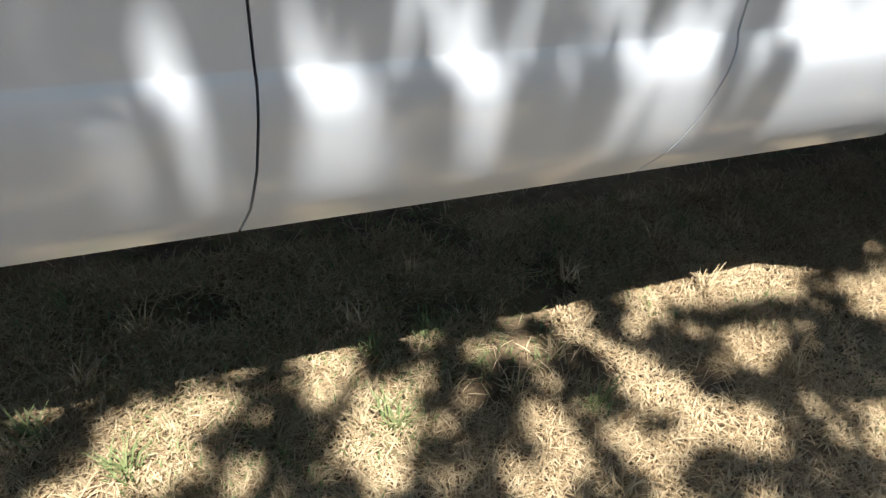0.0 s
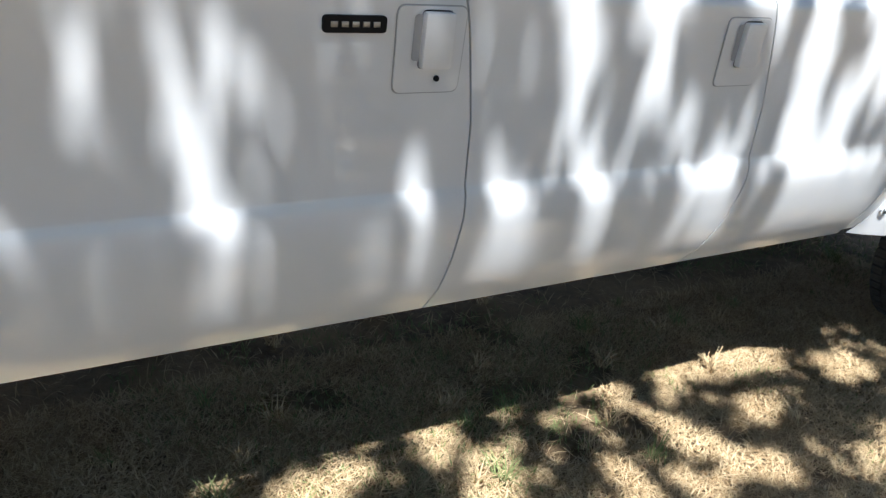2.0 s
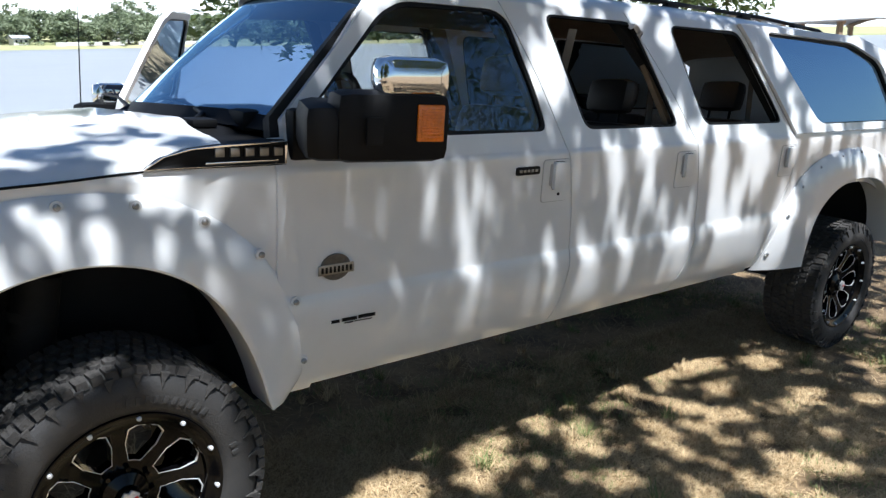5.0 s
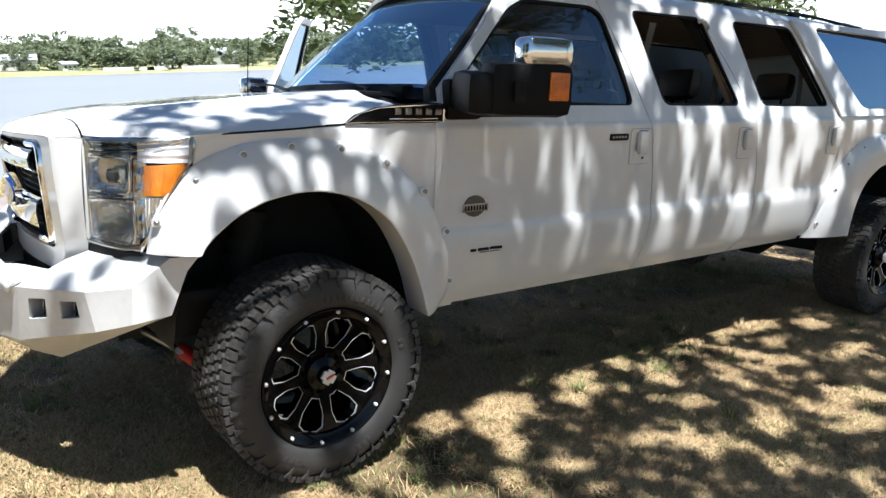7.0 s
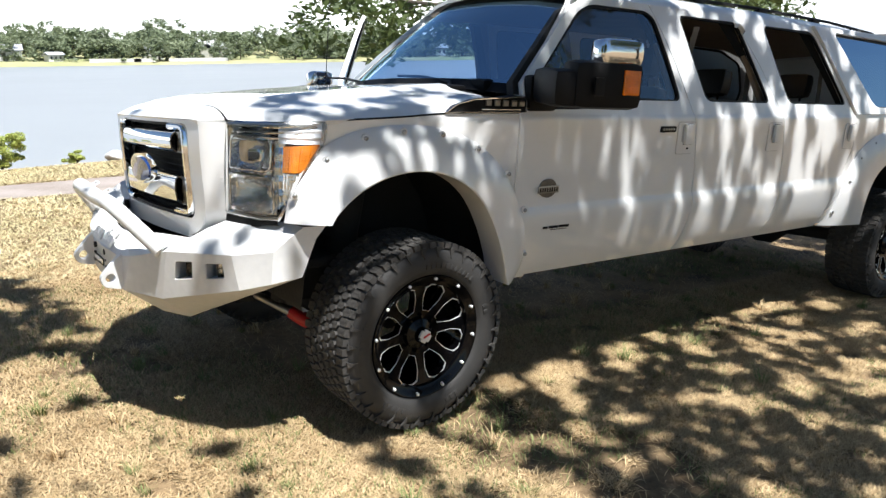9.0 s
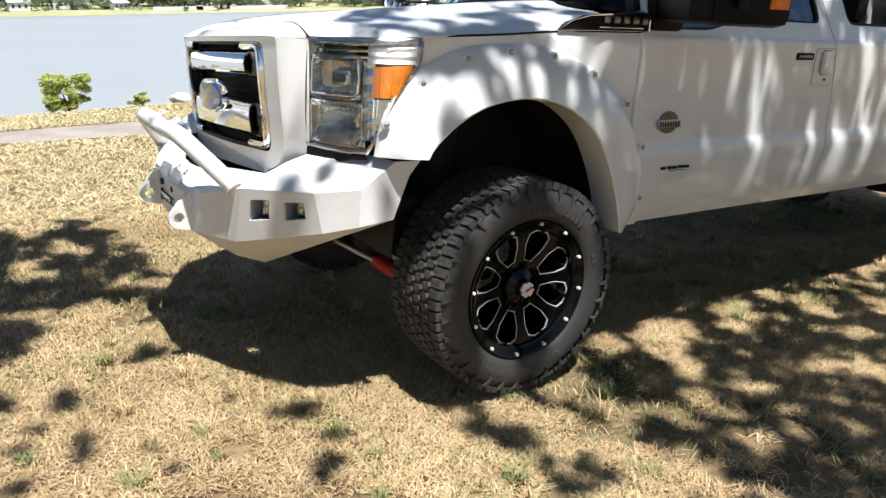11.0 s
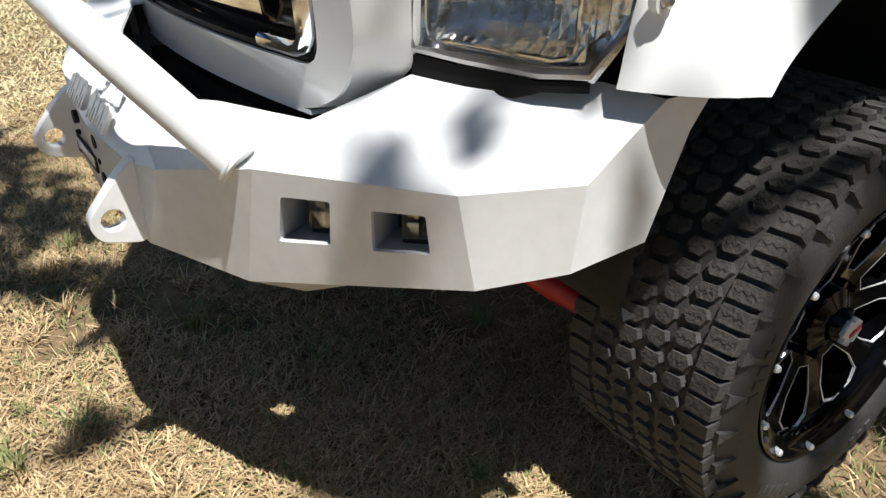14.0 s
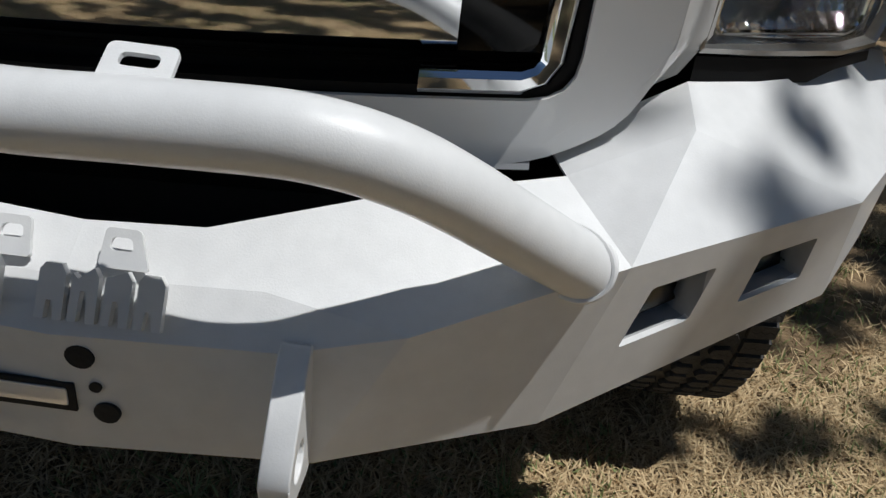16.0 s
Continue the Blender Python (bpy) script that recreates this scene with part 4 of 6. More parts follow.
    # bright bezels round the two bowls
    for u0, u1, v0, v1 in ((0.05, 0.545, 0.505, 0.835), (0.05, 0.575, 0.055, 0.455)):
        loop = rounded([(u0, v0), (u1, v0), (u1, v1), (u0, v1)], 0.05, 3)
        bm = bmesh.new()
        tube(bm, [f(lamp_at(u, v, 0.014)) for u, v in loop + loop[:1]], 0.0042, 7)
        part("bezel", bm, CHROME, headlight, "bright silver bowl bezel")
    for v in (0.955, 0.90, 0.845):
        bm = bmesh.new()
        tube(bm, [f(lamp_at(u, v, 0.018)) for u in [0.08 + 0.86 * i / 14 for i in range(15)]], 0.006, 6)
        part("reflector_rib", bm, CHROME, headlight, "chrome rib along the lamp's top")
    bm = bmesh.new()
    rows = []
    for i in range(9):
        u = lerp(0.645, 0.998, i / 8)
        zt, zb = lerp(1.412, 1.424, i / 8), max(lamp_low(u) + 0.003, 1.308)
        lo, hi = lamp_low(u), lamp_top(u)
        rows.append([f(lamp_at(u, (lerp(zb, zt, j / 5) - lo) / (hi - lo), 0.012)) for j in range(6)])
    grid(bm, rows)
    amber = part("turn_signal", bm, AMBER, headlight, "amber turn signal", out, thick=0.012)
    for k in range(3):
        u = lerp(0.70, 0.90, k / 2)
        lo, hi = lamp_low(u), lamp_top(u)
        z0, z1 = max(lo + 0.016, 1.314), 1.410
        bm = bmesh.new()
        tube(bm, [f(lamp_at(u, (lerp(z0, z1, j / 3) - lo) / (hi - lo), 0.0105)) for j in range(4)], 0.0032, 6)
        part("signal_rib", bm, AMBER, amber, "amber lens rib")
    bm = bmesh.new()
    edge = [(u, 0.0) for u in LU] + [(1.0, v / 4) for v in range(1, 5)] + [(u, 1.0) for u in LU[-2::-1]] + [(0.0, v / 6) for v in range(5, 0, -1)]
    grid(bm, [[f(lamp_at(u, v, -0.002)), f(lamp_at(lerp(u, 0.42, 0.022), lerp(v, 0.5, 0.035), -0.004)), f(lamp_at(lerp(u, 0.42, 0.035), lerp(v, 0.5, 0.055), 0.012))] for u, v in edge + edge[:1]])
    part("lamp_rim", bm, SATIN, headlight, "grey lens rim", out)
    bm = bmesh.new()
    grid(bm, [[f(lamp_at(u, v / 6, 0.0)) for v in range(7)] for u in LU])
    part("lens", bm, CLEAR, headlight, "clear outer lens", out).visible_shadow = False
    bm = bmesh.new()
    grid(bm, [[f(lamp_at(u, -0.012, 0.002)), f(lamp_at(u, -0.012, 0.0) + Vector((0, 0, -0.030 if u < 0.5 else -0.014))), f(lamp_at(u, -0.012, 0.06) + Vector((0, 0, -0.034)))] for u in LU if u < 0.63])
    part("lamp_gasket", bm, BLACK, headlight, "black strip under the headlight", out)

# ---- mirrors, badges, aerial ----
for far in (False, True):
    f = flip(lambda p: p, far)
    # the far mirror is pulled in and hangs a little lower
    folded = (lambda p: f((lerp(0.70, p[0], 0.80) - 0.11, lerp(-0.30, p[1], 0.8), p[2] - 0.15))) if far else f

    def mirror_box(name, c, size, turn, bev, material, parent, label):
        bm = bmesh.new()
        box(bm, c, size, Matrix.Rotation(radians(turn), 3, "Z"), bev)
        for v in bm.verts:
            v.co = folded(v.co)
        return part(name, bm, material, parent, label, smoothed=55)

    m = mirror_box("wing_mirror", (0.725, -0.265, 1.710), (0.36, 0.14, 0.215), -14, 0.045, BLACK, truck, "black towing mirror with chrome cap")
    mirror_box("mirror_arm", (0.61, -0.14, 1.690), (0.20, 0.30, 0.17), -24, 0.045, BLACK, m, "black mirror arm")
    mirror_box("mirror_mount", (0.645, 0.035, 1.650), (0.18, 0.06, 0.17), 0, 0.02, BLACK, m, "black mirror mount")
    mirror_box("mirror_seam", (0.63, -0.337, 1.705), (0.05, 0.012, 0.08), -14, 0.004, BLACK, m, "small raised catch")
    bm = bmesh.new()
    box(bm, (0.785, -0.285, 1.856), (0.225, 0.12, 0.125), Matrix.Rotation(radians(-14), 3, "Z"), 0.042)
    for v in bm.verts:
        v.co = folded(v.co)
    part("mirror_cap", bm, CHROME, m, "chrome mirror cap", smoothed=60)
    bm = bmesh.new()
    box(bm, (0.812, -0.360, 1.727), (0.086, 0.016, 0.112), Matrix.Rotation(radians(-14), 3, "Z"), 0.006)
    for v in bm.verts:
        v.co = folded(v.co)
    signal = part("mirror_signal", bm, DEEPAMBER, m, "amber mirror signal")
    for dz in (-0.026, 0.026):
        bm = bmesh.new()
        for k in range(4):
            box(bm, (0.811, -0.3675, 1.727 + dz + 0.0095 * (k - 1.5)), (0.066, 0.008, 0.006), Matrix.Rotation(radians(-14), 3, "Z"), 0.0015)
        for v in bm.verts:
            v.co = folded(v.co)
        part("signal_cell", bm, DEEPAMBER, signal, "ribbed amber signal cell")
    # plain oval plate with a cross bar, and a line of small bars below it
    put = lambda x, z, d: f((x, side_y(x, z) - d, z))
    bm = bmesh.new()
    ell = [(0.722 + 0.058 * math.cos(a), 1.186 + 0.048 * math.sin(a)) for a in [2 * math.pi * i / 28 for i in range(28)]]
    ring(bm, ell, None, lambda x, z: put(x, z, 0.008), 1, 28)
    badge = part("door_badge", bm, GREYBADGE, near_doors[0] if not far else truck, "plain grey oval door badge", (0, 1 if far else -1, 0), thick=0.008, bevel=0.002) if not far else None
    if badge:
        bm = bmesh.new()
        box(bm, put(0.722, 1.180, 0.010), (0.140, 0.006, 0.036), None, 0.002)
        part("badge_plate", bm, SATIN, badge, "plain grey cross plate")
        for j in range(8):
            bm = bmesh.new()
            box(bm, put(0.666 + 0.016 * j, 1.180, 0.0132), (0.009, 0.002, 0.022), None, 0.001)
            part("badge_block", bm, BLACK, badge, "plain dark block")
        for x0, w, z, h in ((0.705, 0.032, 0.984, 0.012), (0.747, 0.062, 0.984, 0.013), (0.815, 0.072, 0.984, 0.013), (0.760, 0.035, 0.970, 0.004), (0.80, 0.075, 0.969, 0.003)):
            bm = bmesh.new()
            box(bm, put(x0 + w / 2, z, 0.003), (w, 0.003, h), Matrix.Rotation(radians(1.5), 3, "Y"), 0.001)
            part("badge_strip", bm, BLACK, near_doors[0], "plain dark strip of a small badge")
        bm = bmesh.new()
        ring(bm, rounded([(1.548, 1.487), (1.680, 1.487), (1.680, 1.453), (1.548, 1.453)], 0.009), None, lambda x, z: put(x, z, 0.007), 1)
        pad = part("keypad", bm, BLACK, near_doors[0], "black door keypad", (0, -1, 0), thick=0.008, bevel=0.002)
        for j in range(5):
            bm = bmesh.new()
            box(bm, put(1.570 + 0.022 * j, 1.470, 0.008), (0.014, 0.003, 0.011), None, 0.001)
            part("key", bm, SATIN, pad, "small grey key")
bm = bmesh.new()
tube(bm, [(0.335, 1.52, 1.60), (0.335, 1.52, 1.66)], 0.012, 8)
tube(bm, [(0.335, 1.52, 1.66), (0.345, 1.52, 2.00), (0.36, 1.52, 2.40)], [0.0030, 0.0022, 0.0014], 6)
part("aerial", bm, BLACK, truck, "thin black whip aerial")

# ---- wheels ----
TYRE_R, HUB_Z, HUB_Y = 0.474, 0.540, 0.13
HUB_REAR = 0.475
RW = 0.292
wheel_parts = []


def keep(name, bm, material, label, smoothed=True):
    wheel_parts.append((name, mesh_of(name, bm, material, None, smoothed, plain=True), label))


bm = bmesh.new()
lathe(bm, [(0.20, 0.20), (0.262, 0.18), (0.262, 0.0), (0.268, -0.08), (0.272, -0.125), (0.300, -0.150), (0.312, -0.166), (0.309, -0.172), (0.300, -0.170), (0.284, -0.158), (0.262, -0.150), (0.254, -0.12), (0.25, -0.02), (0.25, 0.17)], 64)
keep("rim", bm, GLOSSBLK, "gloss black deep-dish rim", 30)
bm = bmesh.new()
# one window of the wheel as (radius, half width): narrow at the hub, wide outwards, corners cut
HALF = [(0.116, 0.019), (0.180, 0.050), (0.230, 0.056), (0.251, 0.032)]
HALF = [(math.hypot(r, w), math.atan2(w, r)) for r, w in HALF]
WINDOW = HALF + [(r, -a) for r, a in HALF[::-1]]
dish = lambda r: -0.135 + 0.045 * (1 - (r / 0.262) ** 1.5) - 0.0
for i in range(8):
    a0 = 2 * math.pi * i / 8 - 0.18
    hole = rounded(WINDOW, 0.004, 1)
    hole = [(r, a) for r, a in hole]
    wedge = [(0.055, -math.pi / 8), (0.262, -math.pi / 8), (0.262, 0), (0.262, math.pi / 8), (0.055, math.pi / 8)]
    pol = lambda r, a: (r * math.cos(a + a0), dish(r), r * math.sin(a + a0))
    ring(bm, wedge, hole, pol, 2, 20)
    rim_pts = [(r, a) for r, a in hole]
    grid(bm, [[pol(r, a) for r, a in rim_pts], [(lambda p: (p[0], p[1] + 0.045, p[2]))(pol(r, a)) for r, a in rim_pts]], wrap=True)
bmesh.ops.remove_doubles(bm, verts=bm.verts, dist=1e-4)
bmesh.ops.recalc_face_normals(bm, faces=bm.faces)
keep("spokes", bm, GLOSSBLK, "gloss black spokes with eight windows", 35)
for i in range(8):
    a0 = 2 * math.pi * i / 8 - 0.18
    for sgn in (-1, 1):
        bm = bmesh.new()
        line = [(HALF[0][0], 0.0)] + [(r, a * sgn) for r, a in HALF] + [(HALF[3][0], 0.3 * HALF[3][1] * sgn)]
        wide = [0.0009, 0.0014, 0.0018, 0.0034, 0.0030, 0.0010]
        edge = [Vector((r * math.cos(a + a0), dish(r), r * math.sin(a + a0))) for r, a in line]
        heart = Vector((0.186 * math.cos(a0), 0.0, 0.186 * math.sin(a0)))
        rows = []
        for p, w in zip(edge, wide):
            off = Vector((p.x - heart.x, 0, p.z - heart.z)).normalized()
            rows.append([p + off * w * 1.5 - Vector((0, 0.0012, 0)), p + off * w * 0.2 - Vector((0, 0.0016, 0)), p - off * w * 0.25 + Vector((0, w * 1.1, 0))])
        grid(bm, rows)
        keep("milled_edge", bm, MILLED, "bright milled window edge", 20)
bm = bmesh.new()
lathe(bm, [(0.0, -0.150), (0.030, -0.150), (0.036, -0.144), (0.040, -0.125), (0.075, -0.110), (0.080, -0.09)], 24)
keep("centre_cap", bm, GLOSSBLK, "gloss black centre cap")
bm = bmesh.new()
box(bm, (0, -0.155, 0.0), (0.066, 0.012, 0.038), Matrix.Rotation(radians(25), 3, "Y"), 0.004)
box(bm, (0, -0.155, 0.0), (0.034, 0.013, 0.064), Matrix.Rotation(radians(25), 3, "Y"), 0.004)
keep("cap_emblem", bm, MILLED, "plain chrome emblem")
bm = bmesh.new()
box(bm, (0.004, -0.1625, 0.004), (0.038, 0.003, 0.010), Matrix.Rotation(radians(-30), 3, "Y"))
keep("cap_mark", bm, RED, "small red mark")
for i in range(12):
    a = 2 * math.pi * i / 12
    bm = bmesh.new()
    tube(bm, [(RW * math.cos(a), -0.150, RW * math.sin(a)), (RW * math.cos(a), -0.172, RW * math.sin(a)), (RW * math.cos(a), -0.176, RW * math.sin(a))], [0.0085, 0.0085, 0.005], 8)
    keep("rim_bolt", bm, MILLED, "bright rim bolt")
for i in range(8):
    a = 2 * math.pi * i / 8
    bm = bmesh.new()
    tube(bm, [(0.088 * math.cos(a), dish(0.088) + 0.01, 0.088 * math.sin(a)), (0.088 * math.cos(a), dish(0.088) - 0.016, 0.088 * math.sin(a))], 0.009, 6)
    keep("wheel_nut", bm, GLOSSBLK, "black wheel nut")
bm = bmesh.new()
half = [(0.268, -0.125), (0.306, -0.158), (0.318, -0.172), (0.340, -0.180), (0.375, -0.184), (0.410, -0.180), (0.432, -0.170), (0.449, -0.156), (0.458, -0.140), (0.461, -0.10), (0.462, -0.04)]
lathe(bm, half + [(r, -y) for r, y in half[::-1]], 90)
keep("tyre", bm, RUBBER, "black all-terrain tyre", 50)
bm = bmesh.new()


def lug(poly, r0, r1, a0, w=0.0):
    """A tread block from a plan of (angle length, y)."""
    n = len(poly)
    poly = [(s + 0.10 * y, y) for s, y in poly]
    lo = [bm.verts.new(((r0) * math.cos(a0 + s / TYRE_R), y, r0 * math.sin(a0 + s / TYRE_R))) for s, y in poly]
    cx, cy = sum(p[0] for p in poly) / n, sum(p[1] for p in poly) / n
    hi = [bm.verts.new((r1 * math.cos(a0 + lerp(s, cx, 0.15) / TYRE_R), lerp(y, cy, 0.13), r1 * math.sin(a0 + lerp(s, cx, 0.15) / TYRE_R))) for s, y in poly]
    for i in range(n):
        j = (i + 1) % n
        bm.faces.new((lo[i], lo[j], hi[j], hi[i]))
    bm.faces.new(hi)


NL = 64
step = 2 * math.pi * TYRE_R / NL
for i in range(NL):
    a = 2 * math.pi * i / NL
    for sy in (-1, 1):
        o = 0.5 if sy > 0 else 0.0
        aa = a + o * step / TYRE_R
        L = step * 0.86
        lug([(0.0, 0.112 * sy), (L, 0.112 * sy), (L * 1.02, 0.140 * sy), (L * 0.98, 0.172 * sy), (0.03 * L, 0.172 * sy), (-0.03 * L, 0.140 * sy)], 0.442, TYRE_R - 0.004, aa)
        aa2 = aa + 0.5 * step / TYRE_R
        lug([(0.10 * L, 0.064 * sy), (0.52 * L, 0.056 * sy), (0.98 * L, 0.070 * sy), (0.90 * L, 0.100 * sy), (0.46 * L, 0.108 * sy), (0.02 * L, 0.098 * sy)], 0.450, TYRE_R - 0.001, aa2)
        lug([(0.02 * L, 0.010 * sy), (0.50 * L, 0.003 * sy), (0.92 * L, 0.016 * sy), (0.98 * L, 0.042 * sy), (0.50 * L, 0.052 * sy), (0.04 * L, 0.046 * sy)], 0.450, TYRE_R, aa)
        if i % 2 == 0:   # shoulder teeth down the sidewall
            s0 = [(0.1 * L, 0.450), (0.85 * L, 0.450), (0.70 * L, 0.425), (0.48 * L, 0.400), (0.40 * L, 0.425)]
            lo = [bm.verts.new((r * math.cos(aa + s / r), (0.168 + 0.012 * (0.450 - r) / 0.05) * sy, r * math.sin(aa + s / r))) for s, r in s0]
            hi = [bm.verts.new((r * math.cos(aa + s / r), (0.180 + 0.008 * (0.450 - r) / 0.05) * sy, r * math.sin(aa + s / r))) for s, r in s0]
            for q in range(5):
                bm.faces.new((lo[q], lo[(q + 1) % 5], hi[(q + 1) % 5], hi[q]))
            bm.faces.new(hi)
keep("tread", bm, TREAD, "dusty chunky tread blocks", False)
bm = bmesh.new()
for i in range(NL):
    for y0, shift, span in ((-0.142, 0.0, 0.044), (-0.082, 0.5, 0.030), (-0.028, 0.0, 0.032), (0.028, 0.5, 0.032), (0.082, 1.0, 0.030), (0.142, 0.5, 0.044)):
        mids = []
        for k in range(6):
            y = y0 + span * (k / 5 - 0.5)
            a = 2 * math.pi * (i + shift) / NL + (step * 0.43 + 0.10 * y + 0.0032 * (-1) ** k) / TYRE_R
            r = TYRE_R - (0.0032 if abs(y0) > 0.1 else 0.0002)
            mids.append([(r * math.cos(a + w / TYRE_R), y, r * math.sin(a + w / TYRE_R)) for w in (-0.0009, 0.0009)])
        grid(bm, mids)
keep("sipe", bm, DARK, "fine zigzag cuts across the blocks", False)
# raised plain blocks where the sidewall carries lettering
for start, count, r in ((0.95, 11, 0.360), (0.35, 2, 0.360), (4.15, 5, 0.375), (5.2, 3, 0.375), (2.9, 5, 0.375)):
    for j in range(count):
        a = start + 0.082 * j
        bm = bmesh.new()
        turn = Matrix.Rotation(-a, 3, "Y")
        box(bm, (r * math.cos(a), -0.1828, r * math.sin(a)), (0.026, 0.005, 0.018), turn, 0.0015)
        keep("sidewall_block", bm, RUBBER, "plain raised block on the sidewall")
for x in (0.0, 4.70):
    for far in (False, True):
        y = HUB_Y if not far else 2 * C - HUB_Y
        hub = Matrix.Translation(fitted((x, y, HUB_Z if x < 1 else HUB_REAR), 0.0) * K) @ Matrix.Rotation(radians(180 if far else 0), 4, "Z") @ Matrix.Rotation(radians(7 if x == 0 else 31), 4, "Y") @ Matrix.Diagonal((0.955, 1, 0.955, 1))
        wheel = part("wheel", wheel_parts[0][1], GLOSSBLK, truck, "black eight-spoke wheel with all-terrain tyre", m=hub)
        for name, me, label in wheel_parts[1:]:
            piece = part(name, me, None, wheel, label)
            if name == "sipe":
                tagged(piece, kind="stuff")

# ---- underside and cabin ----
def liner(x, z, r0, r1):
    for far in (False, True):
        f = flip(lambda p: p, far)
        bm = bmesh.new()
        arcs = [math.pi * (-0.12 + 1.24 * i / 20) for i in range(21)]
        grid(bm, [[f((x + r * math.cos(a), y, max(0.72, z + rz * math.sin(a)))) for y, r, rz in ((0.075, r0, r1), (0.30, r0, r1), (0.62, r0 * 0.98, r1))] for a in arcs])
        part("wheel_liner", bm, DARK, truck, "dark wheel well liner")
        bm = bmesh.new()
        grid(bm, [[f((x + r0 * u, 0.62, zz)) for u in (-1.1, -0.5, 0, 0.5, 1.1)] for zz in (0.62, 0.9, 1.2, z + r1)])
        part("inner_apron", bm, DARK, truck, "dark inner wheel well wall", thick=0.01)


liner(-0.05, 0.74, 0.54, 0.60)
liner(4.64, 0.72, 0.66, 0.56)
for name, c, size, label in (("floor_pan", (2.65, C, 0.82), (4.1, 1.66, 0.06), "dark floor pan"), ("transmission_tunnel", (2.2, C, 0.74), (3.3, 0.9, 0.10), "dark tunnel under the floor"),
                             ("frame_rail", (2.5, 0.50, 0.71), (6.0, 0.09, 0.16), "dark frame rail"), ("frame_rail", (2.5, 2 * C - 0.50, 0.71), (6.0, 0.09, 0.16), "dark frame rail"),
                             ("engine", (-0.1, C, 1.10), (1.2, 0.62, 0.5), "dark engine block"), ("firewall", (0.56, C, 1.15), (0.06, 1.7, 0.75), "dark firewall"),
                             # the plate under the nose is added to stop sun leaking behind the bumper
                             ("sun_block_plate", (-0.50, C, 0.84), (0.50, 1.20, 0.05), "dark plate added to block sun under the nose"), ("sill", (2.6, 0.32, 0.80), (3.9, 0.42, 0.06), "dark sill"), ("sill", (2.6, 2 * C - 0.32, 0.80), (3.9, 0.42, 0.06), "dark sill")):
    bm = bmesh.new()
    box(bm, c, size, None, 0.012)
    part(name, bm, DARK, truck, label, smoothed=False)
for x in (0.0, 4.70):
    bm = bmesh.new()
    hz = HUB_Z if x < 1 else HUB_REAR
    tube(bm, [(x, 0.26, hz), (x, 2 * C - 0.26, hz)], 0.055, 12)
    tube(bm, [(x, 0.86, hz), (x, 0.98, hz), (x, 1.12, hz), (x, 1.24, hz)], [0.07, 0.17, 0.17, 0.07], 16)
    part("axle", bm, DARK, truck, "dark axle with differential")
for far in (False, True):
    f = flip(lambda p: p, far)
    bm = bmesh.new()
    tube(bm, [f((-0.18, 0.52, 0.60)), f((-0.10, 0.50, 1.15))], 0.075, 14)
    for z in (0.66, 0.74, 0.82, 0.90, 0.98):
        tube(bm, [f((-0.17 + 0.1 * (z - 0.6), 0.52, z)), f((-0.16 + 0.1 * (z - 0.6), 0.52, z + 0.03))], 0.088, 14)
    part("coil_spring", bm, DARK, truck, "dark front spring")
    bm = bmesh.new()
    tube(bm, [f((0.42, 0.45, 0.58)), f((0.95, 0.50, 0.72))], 0.035, 10)
    part("link_arm", bm, SATIN, truck, "grey suspension link")
bm = bmesh.new()
tube(bm, [(-0.37, 0.33, 0.535), (-0.405, 0.39, 0.558), (-0.44, 0.45, 0.582)], [0.032, 0.034, 0.030], 14)
damper = part("steering_damper", bm, RED, truck, "red steering damper")
bm = bmesh.new()
tube(bm, [(-0.44, 0.45, 0.582), (-0.52, 0.585, 0.634), (-0.60, 0.72, 0.68)], [0.022, 0.020, 0.020], 12)
part("damper_rod", bm, SATIN, damper, "grey damper rod")
bm = bmesh.new()
tube(bm, [(-0.365, 0.325, 0.545), (-0.358, 0.312, 0.535), (-0.352, 0.302, 0.530)], [0.022, 0.022, 0.010], 10)
part("damper_bolt", bm, SATIN, damper, "bright damper bolt")
# tucked-up power step below each front door
for far in (False, True):
    f = flip(lambda p: p, far)
    bm = bmesh.new()
    box(bm, f((1.25, 0.22, 0.742)), (1.25, 0.15, 0.035), None, 0.010)
    step_board = part("power_step", bm, BLACK, truck, "black power step, folded up")
    for j in range(5):
        bm = bmesh.new()
        box(bm, f((1.25, 0.165 + 0.026 * j, 0.761)), (1.20, 0.006, 0.004))
        part("grip_rib", bm, BLACK, step_board, "ribbed grip strip")
for x in (0.70, 2.15):
    bm = bmesh.new()
    tube(bm, [(x + 0.10, 0.16, 0.725), (x + 0.10, 0.135, 0.722)], 0.016, 12)
    part("pinch_plug", bm, SATIN, truck, "small round grey plug below the sill")


def make_seat(x, y, wide=0.52, drop=0.0):
    bm = bmesh.new()
    box(bm, (x, y, 1.16), (0.52, wide, 0.20), None, 0.06)
    seat = part("seat", bm, SEAT, truck, "black leather seat")
    bm = bmesh.new()
    box(bm, (x + 0.30, y, 1.42 - drop), (0.15, wide * 0.9, 0.56), Matrix.Rotation(radians(14), 3, "Y"), 0.07)
    part("backrest", bm, SEAT, seat, "black leather backrest")
    for dy in (-0.07, 0.07):
        bm = bmesh.new()
        tube(bm, [(x + 0.365, y + dy, 1.64 - drop), (x + 0.385, y + dy, 1.78 - drop)], 0.008, 6)
        part("headrest_post", bm, BLACK, seat, "thin black headrest post")
    bm = bmesh.new()
    box(bm, (x + 0.385, y, 1.83 - drop), (0.12, 0.27, 0.19), Matrix.Rotation(radians(10), 3, "Y"), 0.055)
    part("headrest", bm, SEAT, seat, "black leather headrest")


